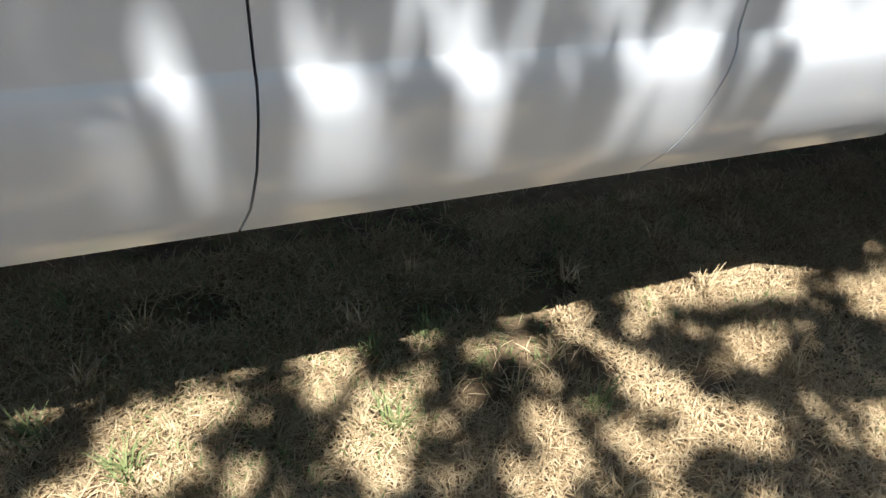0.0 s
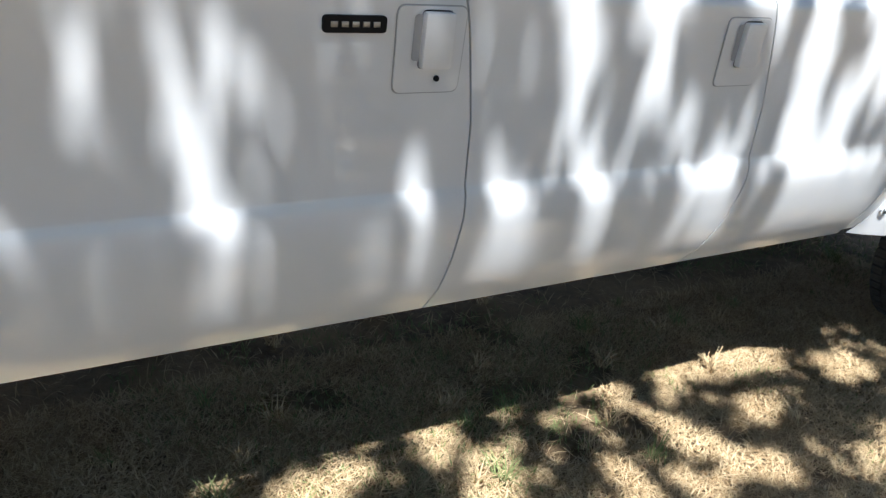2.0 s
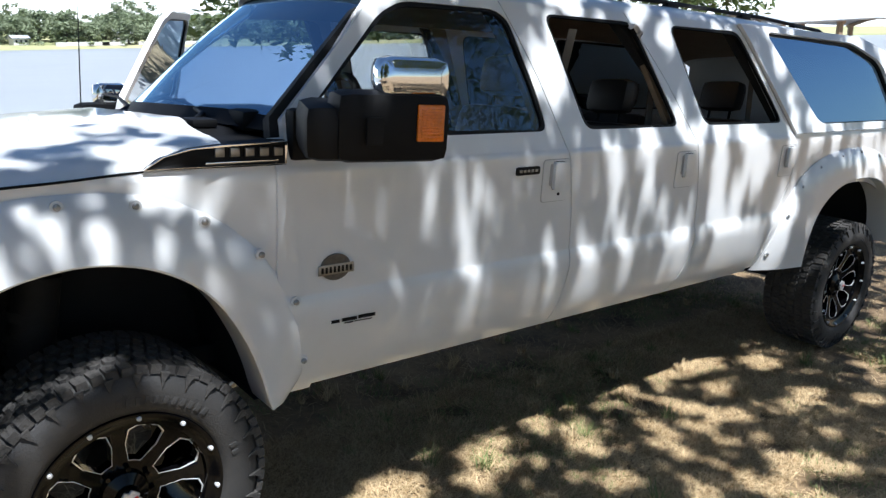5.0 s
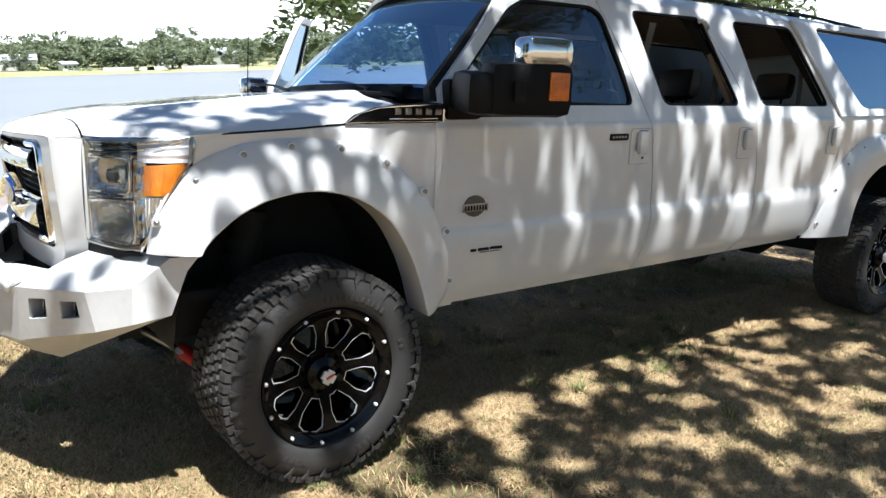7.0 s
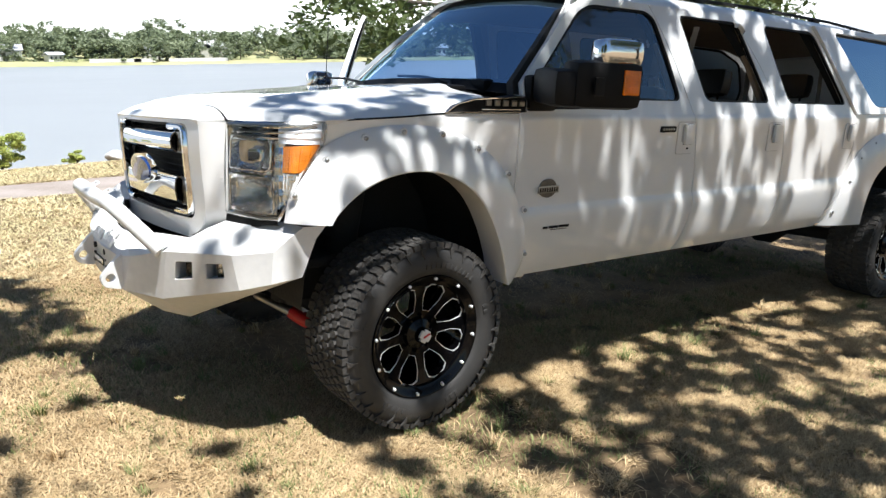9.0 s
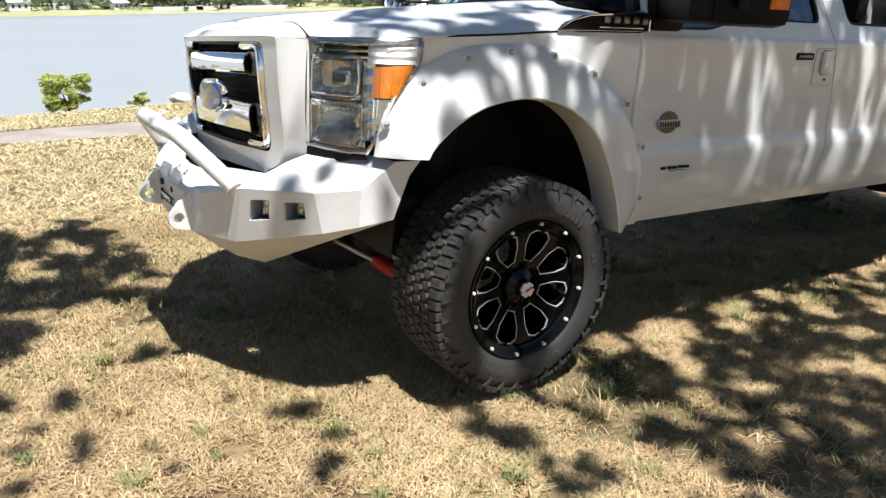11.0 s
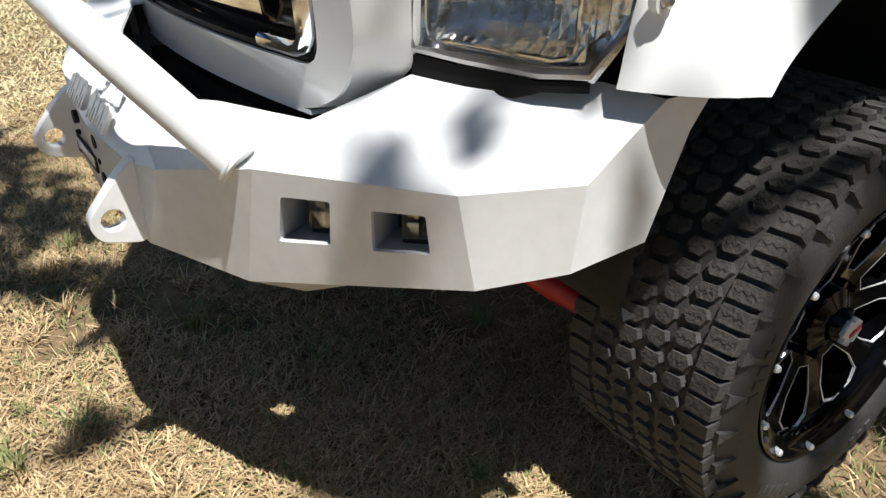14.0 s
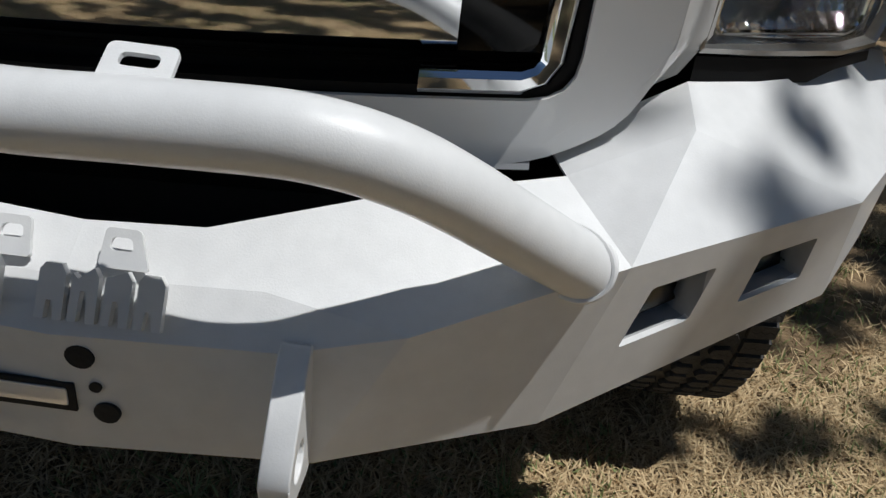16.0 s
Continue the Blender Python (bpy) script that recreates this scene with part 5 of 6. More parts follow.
make_seat(1.55, 0.50)
make_seat(1.60, 2 * C - 0.50)
for x in (2.385, 3.46):
    make_seat(x, 0.55, 0.60, 0.10)
    make_seat(x, 2 * C - 0.55, 0.60, 0.10)
for x, dx in ((1.93, -0.10), (2.52, 0.10), (3.42, 0.14)):
    bm = bmesh.new()
    grid(bm, [[(x + dx + 0.035 - dx * u, 0.22 - 0.05 * u, lerp(1.35, 2.05, u)), (x + dx + 0.085 - dx * u, 0.22 - 0.05 * u, lerp(1.35, 2.05, u))] for u in (0, 0.5, 1)])
    part("seat_belt", bm, BELT, truck, "tan seat belt", (0, -1, 0), thick=0.004)
for far in (False, True):   # inner pillars
    f = flip(lambda p: p, far)
    for x0, x1 in ((1.86, 1.62), (2.78, 2.44), (3.86, 3.36)):
        bm = bmesh.new()
        grid(bm, [[f((lerp(x0, x1, u) + d, 0.095 + 0.14 * u, lerp(1.50, 2.12, u))) for d in (-0.06, 0.06)] for u in (0, 0.5, 1)])
        part("inner_pillar", bm, LINER, truck, "tan inner pillar trim", (0, -1 if far else 1, 0), thick=0.03)
bm = bmesh.new()
box(bm, (0.78, C, 1.56), (0.36, 1.62, 0.20), None, 0.06)
box(bm, (0.66, 0.52, 1.66), (0.26, 0.42, 0.08), None, 0.03)
dash = part("dashboard", bm, BLACK, truck, "black dashboard")
bm = bmesh.new()
tube(bm, [(1.0 + 0.06 * math.sin(a), 0.52 + 0.185 * math.cos(a), 1.64 + 0.175 * math.sin(a)) for a in [2 * math.pi * i / 28 for i in range(29)]], 0.017, 8)
tube(bm, [(0.85, 0.52, 1.58), (1.0, 0.52, 1.64)], 0.03, 8)
box(bm, (1.0, 0.52, 1.64), (0.03, 0.34, 0.045), None, 0.012)
part("steering_wheel", bm, BLACK, truck, "black steering wheel")
DOME = mat("dome_lamp_glow", (1.0, 0.7, 0.4), 0.4)
DOME.node_tree.nodes["Principled BSDF"].inputs["Emission Color"].default_value = (1.0, 0.62, 0.28, 1)
DOME.node_tree.nodes["Principled BSDF"].inputs["Emission Strength"].default_value = 6.0
bm = bmesh.new()
box(bm, (3.35, 0.62, 2.155), (0.10, 0.06, 0.016), None, 0.006)
part("dome_lamp", bm, DOME, truck, "small lit warm dome lamp")

# ---- ground, lake and far shore ----
N = M.to_3x3() @ Vector((0, 0, 1))
LAKE_Z, FAR_Y = 0.22, 225.0


def soft_clip(v, lim):
    return lim * math.tanh(v / lim)


def ground_z(x, y):
    """The slope that the truck stands on, easing out to level further off; dips under the lake past the bank."""
    z = -(N.x * soft_clip(x, 12.0) + N.y * soft_clip(y, 12.0)) / N.z + lerp(0.056, 0.0, smooth(0.4, 4.6, x)) + 0.020 * (1 - smooth(0.5, 1.5, y))
    bank = LAKE_Z + 0.10
    z = lerp(z, bank, smooth(5.0, 9.9, y))
    if y > 10.0:
        z -= 0.9 * smooth(10.0, 13.5, y)
    if -7 < y < 10 and -8 < x < 14:
        z += 0.012 * noise.noise((x * 1.3, y * 1.3, 0)) * smooth(9.6, 8, abs(y)) + 0.006 * noise.noise((x * 5, y * 5, 3))
    return z


def sheet(name, xs, ys, fn, material, kind="structure", label="", category=""):
    verts = [(x, y, fn(x, y)) for y in ys for x in xs]
    n = len(xs)
    faces = [(j * n + i, j * n + i + 1, (j + 1) * n + i + 1, (j + 1) * n + i) for j in range(len(ys) - 1) for i in range(n - 1)]
    me = bpy.data.meshes.new(name)
    me.from_pydata(verts, [], faces)
    me.materials.append(material)
    me.polygons.foreach_set("use_smooth", [True] * len(me.polygons))
    return tagged(new(name, me), label, category, kind=kind)


SOIL = mat("dry_thatch_and_soil", (0.37, 0.255, 0.135), 0.95, scale=2.6, bump=1.0, bscale=90, col2=(0.055, 0.032, 0.015))
xs = sorted(set([round(-6 + 0.1 * i, 2) for i in range(171)] + [-900, -400, -200, -100, -50, -30, -20, -14, -10, -8, 12, 14, 17, 20, 30, 50, 100, 200, 400, 900]))
ys = sorted(set([round(-5 + 0.1 * i, 2) for i in range(186)] + [-900, -300, -100, -40, -20, -10, -7, 15, 20, 40]))
sheet("ground", xs, ys, ground_z, SOIL, label="dry straw-coloured lawn sloping gently to the lake", category="ground")

ROADMAT = mat("pale_gravel", (0.36, 0.31, 0.28), 0.95, scale=2.2, bump=0.6, bscale=30, col2=(0.24, 0.20, 0.17))


def road_z(x, y):
    return ground_z(x, y) + 0.010


sheet("gravel_road", [-60, -30, -15] + [-8 + 0.5 * i for i in range(41)] + [20, 40, 80], [7.15 + 0.1 * i for i in range(12)], road_z, ROADMAT, label="pale gravel lakeside track", category="road")
WATER = mat("lake_water", (0.27, 0.29, 0.305), 0.45, vary=0.15, scale=0.02, bump=0.35, bscale=1.2, spec=0.2, ior=1.33)
sheet("lake", [-900, -300, -100, -30, 0, 30, 100, 300, 900], [10.1, 12, 20, 50, 120, FAR_Y + 6], lambda x, y: LAKE_Z, WATER, label="calm pale blue lake", category="lake")


def shore_z(x, y):
    u = y - FAR_Y
    return LAKE_Z - 0.4 + 1.5 * smooth(0, 9, u) + 3.0 * smooth(9, 70, u) + 5 * smooth(60, 220, u) + 0.5 * noise.noise((x * 0.02, y * 0.02, 0))


SHORE = mat("far_dry_bank", (0.44, 0.38, 0.22), 0.95, scale=0.05, col2=(0.22, 0.26, 0.10))
sheet("far_shore", [-900] + [-120 + 12 * i for i in range(52)] + [700, 1200], [FAR_Y, FAR_Y + 3, FAR_Y + 6, FAR_Y + 10, FAR_Y + 20, FAR_Y + 40, FAR_Y + 80, FAR_Y + 200, 1500], shore_z, SHORE, label="low dry bank across the lake", category="shore")


HAZE = bpy.data.materials.new("white_hazy_sky")
HAZE.use_nodes = True
hz = HAZE.node_tree.nodes["Principled BSDF"]
hz.inputs["Base Color"].default_value = (0.9, 0.9, 0.9, 1)
hz.inputs["Emission Color"].default_value, hz.inputs["Emission Strength"].default_value = (0.96, 0.98, 1.0, 1), 0.72
bm = bmesh.new()
grid(bm, [[(1900 * math.cos(a), 1900 * math.sin(a), z) for z in (-20, 100, 220, 340)] for a in [radians(10 + 7 * i) for i in range(17)]])
tagged(part("backdrop", bm, HAZE, None, "white hazy sky low over the lake", (0, -1, 0), k=1.0), kind="structure")


# ---- foliage ----
def leaf_mat(name, a, b):
    m = mat(name, a, 0.6, col2=b, scale=3.0, island=0.9)
    n, l = m.node_tree.nodes, m.node_tree.links
    p, t, x = n["Principled BSDF"], n.new("ShaderNodeBsdfTranslucent"), n.new("ShaderNodeMixShader")
    x.inputs[0].default_value = 0.28
    src = p.inputs["Base Color"].links[0].from_socket
    l.new(src, t.inputs[0])
    l.new(p.outputs[0], x.inputs[1])
    l.new(t.outputs[0], x.inputs[2])
    l.new(x.outputs[0], n["Material Output"].inputs[0])
    return m


OAK = leaf_mat("oak_leaves", (0.050, 0.085, 0.022), (0.115, 0.150, 0.045))
# the distance's haze is mixed into these paler leaf colours
FARLEAF = leaf_mat("hazy_far_leaves", (0.17, 0.21, 0.12), (0.29, 0.33, 0.20))
SHRUB = leaf_mat("shrub_leaves", (0.34, 0.42, 0.10), (0.62, 0.62, 0.20))
BARK = mat("grey_bark", (0.085, 0.070, 0.055), 0.9, scale=6, bump=1.0, bscale=25, col2=(0.16, 0.14, 0.115))


def leaf_mesh(name, clumps, per, size, material, seed, flat=0.5):
    """Pointed leaves strewn through clumps of (centre, radius)."""
    rng = np.random.default_rng(seed)
    cs = np.repeat(np.array([c for c, r in clumps], float), per, 0)
    rs = np.repeat(np.array([r for c, r in clumps], float), per)[:, None]
    n = len(cs)
    d = rng.normal(size=(n, 3))
    d /= np.linalg.norm(d, axis=1, keepdims=True)
    at = cs + d * rs * rng.random((n, 1)) ** 0.45 * np.array([1, 1, 0.62])
    a = rng.normal(size=(n, 3)) * np.array([1, 1, flat])
    a /= np.linalg.norm(a, axis=1, keepdims=True)
    b = np.cross(a, rng.normal(size=(n, 3)) * np.array([flat, flat, 1]))
    b /= np.linalg.norm(b, axis=1, keepdims=True)
    s = size * (0.6 + 0.8 * rng.random((n, 1)))
    v = np.stack([at - a * s, at + b * s * 0.45 - a * s * 0.1, at + a * s, at - b * s * 0.45 - a * s * 0.1], 1).reshape(-1, 3)
    me = bpy.data.meshes.new(name)
    me.from_pydata(v.tolist(), [], (np.arange(n)[:, None] * 4 + np.arange(4)).tolist())
    me.materials.append(material)
    return me


def limb(bm, pts, r0, r1, seg=8):
    pts = curve_pts(pts, 5)
    tube(bm, pts, [lerp(r0, r1, i / (len(pts) - 1)) for i in range(len(pts))], seg)


def make_tree(name, label, base, trunk_h, r, limbs, clumps, per, size, seed, category="tree", material=OAK):
    """A tapered trunk, bent limbs out to the clumps, and a crown of separate leaves."""
    rng = random.Random(seed)
    tree = tagged(new(name), label, category)
    bm = bmesh.new()
    b = Vector(base)
    fork = b + Vector((rng.uniform(-0.3, 0.3), rng.uniform(-0.3, 0.3), trunk_h))
    limb(bm, [b - Vector((0, 0, 0.2)), b + Vector((0, 0, 0.25)), b.lerp(fork, 0.55) + Vector((0.1, -0.06, 0)), fork], r * 1.25, r * 0.7, 12)
    part("trunk", bm, BARK, tree, "rough grey trunk", k=1.0)
    for c, q in clumps[:: max(1, len(clumps) // limbs)]:
        c = Vector(c)
        bm = bmesh.new()
        mid = fork.lerp(c, 0.5) + Vector((rng.uniform(-0.5, 0.5), rng.uniform(-0.5, 0.5), rng.uniform(0.1, 0.7)))
        limb(bm, [fork - Vector((0, 0, 0.3)), fork.lerp(mid, 0.5) + Vector((0, 0, 0.25)), mid, c], r * 0.36, 0.022, 7)
        part("limb", bm, BARK, tree, "bent grey limb", k=1.0)
    part("crown", leaf_mesh("crown", clumps, per, size, material, seed), None, tree, "crown of small green leaves")
    return tree


# the tree that shades the truck: a broad layer of leaves with gaps, laid out by where its shade falls
# gaps between the leaf sprays, short slits with a width, placed to shape sun patches
GAPS = [(1.43, 0.625, 1.485, 0.555, 0.030), (1.575, 0.625, 1.515, 0.555, 0.030), (1.50, 0.55, 1.53, 0.40, 0.036), (1.98, 0.46, 2.04, 0.38, 0.034),
        (2.38, 0.68, 2.43, 0.54, 0.050), (2.665, 0.67, 2.695, 0.56, 0.045), (2.86, 0.52, 2.915, 0.40, 0.036), (2.24, 0.45, 2.23, 0.39, 0.060), (2.59, 0.44, 2.57, 0.37, 0.040),
        (3.30, 0.54, 3.38, 0.38, 0.034), (3.145, 0.64, 3.18, 0.56, 0.022), (3.38, 0.655, 3.425, 0.57, 0.030), (0.86, 0.46, 0.83, 0.415, 0.045),
        (-0.296, 0.530, -0.195, 0.475, 0.042), (-0.045, 0.548, -0.030, 0.520, 0.034), (0.053, 0.525, 0.062, 0.490, 0.030), (0.231, 0.525, 0.242, 0.490, 0.034),
        (0.335, 0.490, 0.426, 0.445, 0.028), (-0.399, 0.455, -0.430, 0.430, 0.030), (-0.549, 0.432, -0.550, 0.400, 0.030), (-0.10, 0.585, -0.06, 0.60, 0.03)]


def openness(x, y):
    """How open the crown is above the sun's path to a spot on the lawn."""
    for x0, y0, x1, y1, r in GAPS:
        dx, dy = x1 - x0, y1 - y0
        u = min(1.0, max(0.0, ((x - x0) * dx + (y - y0) * dy) / (dx * dx + dy * dy)))
        if math.hypot(x - x0 - u * dx, y - y0 - u * dy) < r:
            return -1.0
    v = 0.04
    hood_part = smooth(-0.95, -0.80, x) * smooth(0.42, 0.52, y)
    v += 0.54 * smooth(0.55, 0.75, x) * smooth(2.2, 2.0, x) * smooth(0.30, 0.36, y) * smooth(0.78, 0.7, y)
    v += 0.16 * smooth(2.0, 2.2, x) * smooth(0.30, 0.36, y) * smooth(0.78, 0.7, y) * smooth(3.0, 2.9, x)
    v -= 0.10 * smooth(2.9, 3.1, x) * smooth(0.2, 0.3, y) * smooth(0.85, 0.7, y)
    v += 0.25 * smooth(0.8, 1.0, y) * smooth(0.6, 0.9, x)
    v -= 0.42 * smooth(-0.15, -0.55, x) * smooth(-2.0, -1.65, x) * smooth(1.9, 1.2, y) * (1 - 0.78 * hood_part)
    v -= 1.0 * smooth(2.3, 2.7, y) * smooth(-1.1, -0.8, x)
    v += 0.12 * smooth(0.6, 1.2, x) * smooth(-0.65, -1.05, y)
    v += 0.24 * smooth(3.0, 3.8, x) * smooth(0.1, -0.1, y)
    v += 0.22 * smooth(0.3, 0.8, x) * smooth(2.4, 1.9, x) * smooth(0.15, -0.1, y)
    v -= 0.42 * smooth(-0.85, -1.0, x) * smooth(-1.65, -1.40, x) * smooth(1.1, 1.4, y) * smooth(2.0, 1.7, y)
    v += 0.30 * smooth(-1.05, -1.3, x) * smooth(-2.6, -2.2, x) * smooth(1.75, 2.1, y) * smooth(3.4, 3.0, y)
    v -= 0.9 * (smooth(-3.6, -4.9, x) + smooth(-3.6, -4.5, y) + smooth(3.2, 4.1, y))
    v += 0.10 * smooth(-0.70, -0.52, x) * smooth(0.3, 0.0, x) * smooth(0.28, 0.36, y) * smooth(0.80, 0.70, y)
    v -= 0.22 * smooth(0.4, 0.0, x) * smooth(0.3, 0.1, y)
    v += 0.16 * smooth(-0.66, -0.58, x) * smooth(0.5, 0.3, x) * smooth(0.38, 0.42, y) * smooth(0.64, 0.58, y)
    v -= 0.24 * hood_part * smooth(0.75, 0.95, y) * smooth(0.7, 0.5, x)
    v += 0.14 * hood_part * smooth(0.50, 0.56, y) * smooth(0.90, 0.80, y) * smooth(-0.4, -0.5, x)
    v -= 0.34 * smooth(-0.95, -0.85, x) * smooth(-0.36, -0.46, x) * smooth(0.38, 0.43, y) * smooth(0.66, 0.58, y)
    v += 0.5 * smooth(4.1, 4.3, x) * smooth(5.0, 4.8, x) * smooth(0.15, 0.25, y) * smooth(0.6, 0.5, y)
    return v


def leaf_cloud(name, at, size, material, seed, flat=0.5):
    rng = np.random.default_rng(seed)
    n = len(at)
    a = rng.normal(size=(n, 3)) * np.array([1, 1, flat])
    a /= np.linalg.norm(a, axis=1, keepdims=True)
    b = np.cross(a, rng.normal(size=(n, 3)) * np.array([flat, flat, 1]))
    b /= np.linalg.norm(b, axis=1, keepdims=True)
    s = size * (0.6 + 0.8 * rng.random((n, 1)))
    v = np.stack([at - a * s, at + b * s * 0.45 - a * s * 0.1, at + a * s, at - b * s * 0.45 - a * s * 0.1], 1).reshape(-1, 3)
    me = bpy.data.meshes.new(name)
    me.from_pydata(v.tolist(), [], (np.arange(n)[:, None] * 4 + np.arange(4)).tolist())
    me.materials.append(material)
    return me


g = np.random.default_rng(11)
layer = []
for x, y, h in zip(g.uniform(-5.0, 9.0, 190000), g.uniform(-4.6, 4.2, 190000), g.uniform(6.2, 8.6, 190000)):
    v = noise.noise((x * 3.6, y * 3.6, 1.7)) + 0.65 * noise.noise((x * 7.5, y * 7.5, 7.1))
    if 0.22 < y < 0.82 and x > 1.9:       # finer sprays of leaves here
        v = 0.25 * v + 0.9 * noise.noise((x * 6.0, y * 6.0, 3.3)) + 0.5 * noise.noise((x * 13.0, y * 11.0, 9.2))
    elif 0.36 < y < 0.95 and -1.3 < x < 0.5:
        v = 0.5 * v + 0.75 * noise.noise((x * 8.5, y * 8.0, 3.9)) + 0.3 * noise.noise((x * 15.0, y * 14.0, 9.6))
    if v < openness(x, y):
        layer.append(M @ Vector((x - 0.07 * h, y - 0.40 * h, h)))
for i in range(52000):        # the drooping outer crown behind the camera's way, unseen, spread to block low sky
    c = Vector((g.normal(), g.normal(), g.normal())).normalized() * g.random() ** 0.4
    if noise.noise((c.x * 5, c.y * 3, c.z * 3)) > -0.12:
        layer.append(Vector((4.5 + 9.0 * c.x, -9.6 + 2.4 * c.y, 5.8 + 3.6 * c.z)))
rng = random.Random(11)
oak = tagged(new("shade_oak"), "spreading green oak overhanging the parked truck", "tree")
base = Vector((6.2, -7.4, ground_z(6.2, -7.4)))
fork = base + Vector((-0.2, 0.25, 3.4))
bm = bmesh.new()
limb(bm, [base - Vector((0, 0, 0.2)), base + Vector((0, 0, 0.3)), base.lerp(fork, 0.55) + Vector((0.1, -0.06, 0)), fork], 0.38, 0.24, 12)
part("trunk", bm, BARK, oak, "rough grey trunk", k=1.0)
for i in range(14):
    tip = Vector((rng.uniform(2.0, 9.5), rng.uniform(-8.5, -4.2), rng.uniform(6.6, 8.2)))
    mid = fork.lerp(tip, 0.5) + Vector((rng.uniform(-0.5, 0.5), rng.uniform(-0.5, 0.5), rng.uniform(0.8, 1.6)))
    bm = bmesh.new()
    limb(bm, [fork - Vector((0, 0, 0.3)), fork.lerp(mid, 0.5) + Vector((0, 0, 0.35)), mid, tip], 0.085, 0.010, 7)
    part("limb", bm, BARK, oak, "bent grey limb", k=1.0)
part("crown", leaf_cloud("crown", np.array([tuple(p) for p in layer]), 0.058, OAK, 21), None, oak, "broad crown of small green leaves")

# unseen lawn trees added ahead to dim the sky; lamps and chrome mirror them
for at, reach, seed in (((-9.5, -4.5), 3.6, 31), ((-12.0, 2.0), 3.8, 32)):
    rng = random.Random(seed)
    clumps = []
    for i in range(60):
        d = Vector((rng.gauss(0, 1), rng.gauss(0, 1), rng.gauss(0, 1))).normalized() * rng.random() ** 0.4
        clumps.append((tuple(Vector((at[0], at[1], 4.6)) + Vector((reach * d.x, reach * d.y, 3.0 * d.z))), rng.uniform(0.5, 0.9)))
    make_tree("lawn_tree", "unseen round green oak added ahead of the truck to dim the sky", (*at, ground_z(*at)), 1.9, 0.22, 9, clumps, 260, 0.16, seed)

# lakeside tree beyond the truck
rng = random.Random(5)
clumps = []
for i in range(190):
    a, d = rng.uniform(0, 6.283), 6.3 * rng.random() ** 0.5
    top = 7.6 - 0.10 * d * d
    low = 2.55 + 0.25 * math.sin(a * 3) - (0.55 if math.cos(a) < -0.4 else 0) * d / 6.3
    c = (10.9 + d * math.cos(a), 9.4 + 0.7 * d * math.sin(a), lerp(low, top, rng.random() ** 1.3))
    clumps.append((c, rng.uniform(0.35, 0.8)))
make_tree("lakeside_tree", "leafy green tree standing at the lake's edge", (10.4, 8.7, ground_z(10.4, 8.7)), 2.0, 0.22, 24, clumps, 120, 0.085, 8)

# far trees: five kinds, each copied along the other bank
kinds = []
for s in range(5):
    rng = random.Random(40 + s)
    h, w = rng.uniform(6.5, 10.5), rng.uniform(4.0, 6.0)
    cl = []
    for i in range(44):
        a, d = rng.uniform(0, 6.283), rng.random() ** 0.5
        cl.append(((w * d * math.cos(a), w * d * math.sin(a), h * (0.14 + 0.80 * rng.random() * (1.15 - 0.6 * d * d))), rng.uniform(1.0, 1.9)))
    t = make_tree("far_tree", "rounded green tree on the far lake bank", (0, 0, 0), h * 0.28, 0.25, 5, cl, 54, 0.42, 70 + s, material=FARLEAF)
    tagged(t, group="trees on the far bank")
    kinds.append(t)
rng = random.Random(99)
spots = []
for row, (off, gap) in enumerate(((17, 11.5), (36, 9.0), (60, 9.0))):
    x = -40.0 + 4 * row
    while x < 330:
        spots.append((x + rng.uniform(-3, 3), FAR_Y + off + rng.uniform(-5, 7), rng.uniform(0.70, 1.2) if rng.random() > 0.12 else rng.uniform(1.3, 1.6)))
        x += gap * rng.uniform(0.55, 1.5)
for i, (x, y, s) in enumerate(spots):
    m = Matrix.Translation((x, y, shore_z(x, y) - 0.1)) @ Matrix.Rotation(rng.uniform(0, 6.283), 4, "Z")
    t = kinds[i] if i < 5 else copy_thing(kinds[i % 5], m)
    t.matrix_basis = m
    t.scale = (s * rng.uniform(0.9, 1.15), s, s * rng.uniform(0.85, 1.1))
rng = random.Random(3)
woods = [((x, FAR_Y + rng.uniform(95, 150), 5.5 + rng.uniform(0.0, 7.5)), rng.uniform(2.0, 4.0)) for x in [-90 + 1.6 * i for i in range(330)]]
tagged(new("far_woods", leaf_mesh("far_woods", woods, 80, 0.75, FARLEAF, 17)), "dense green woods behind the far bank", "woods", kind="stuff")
brush = [((x, FAR_Y + rng.uniform(5, 26), 1.3 + rng.uniform(0.0, 1.2)), rng.uniform(0.6, 1.5)) for x in [-60 + 2.1 * i for i in range(190)] if rng.random() < 0.55]
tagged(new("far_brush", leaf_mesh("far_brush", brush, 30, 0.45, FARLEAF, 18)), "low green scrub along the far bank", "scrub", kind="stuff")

WALLW = mat("white_siding", (0.72, 0.70, 0.66), 0.7, vary=0.15, scale=0.5)
ROOFG = mat("pale_grey_roof", (0.42, 0.43, 0.45), 0.8, vary=0.2, scale=0.5)
PANE = mat("dark_house_glass", (0.03, 0.035, 0.04), 0.2, vary=0.2, scale=1)


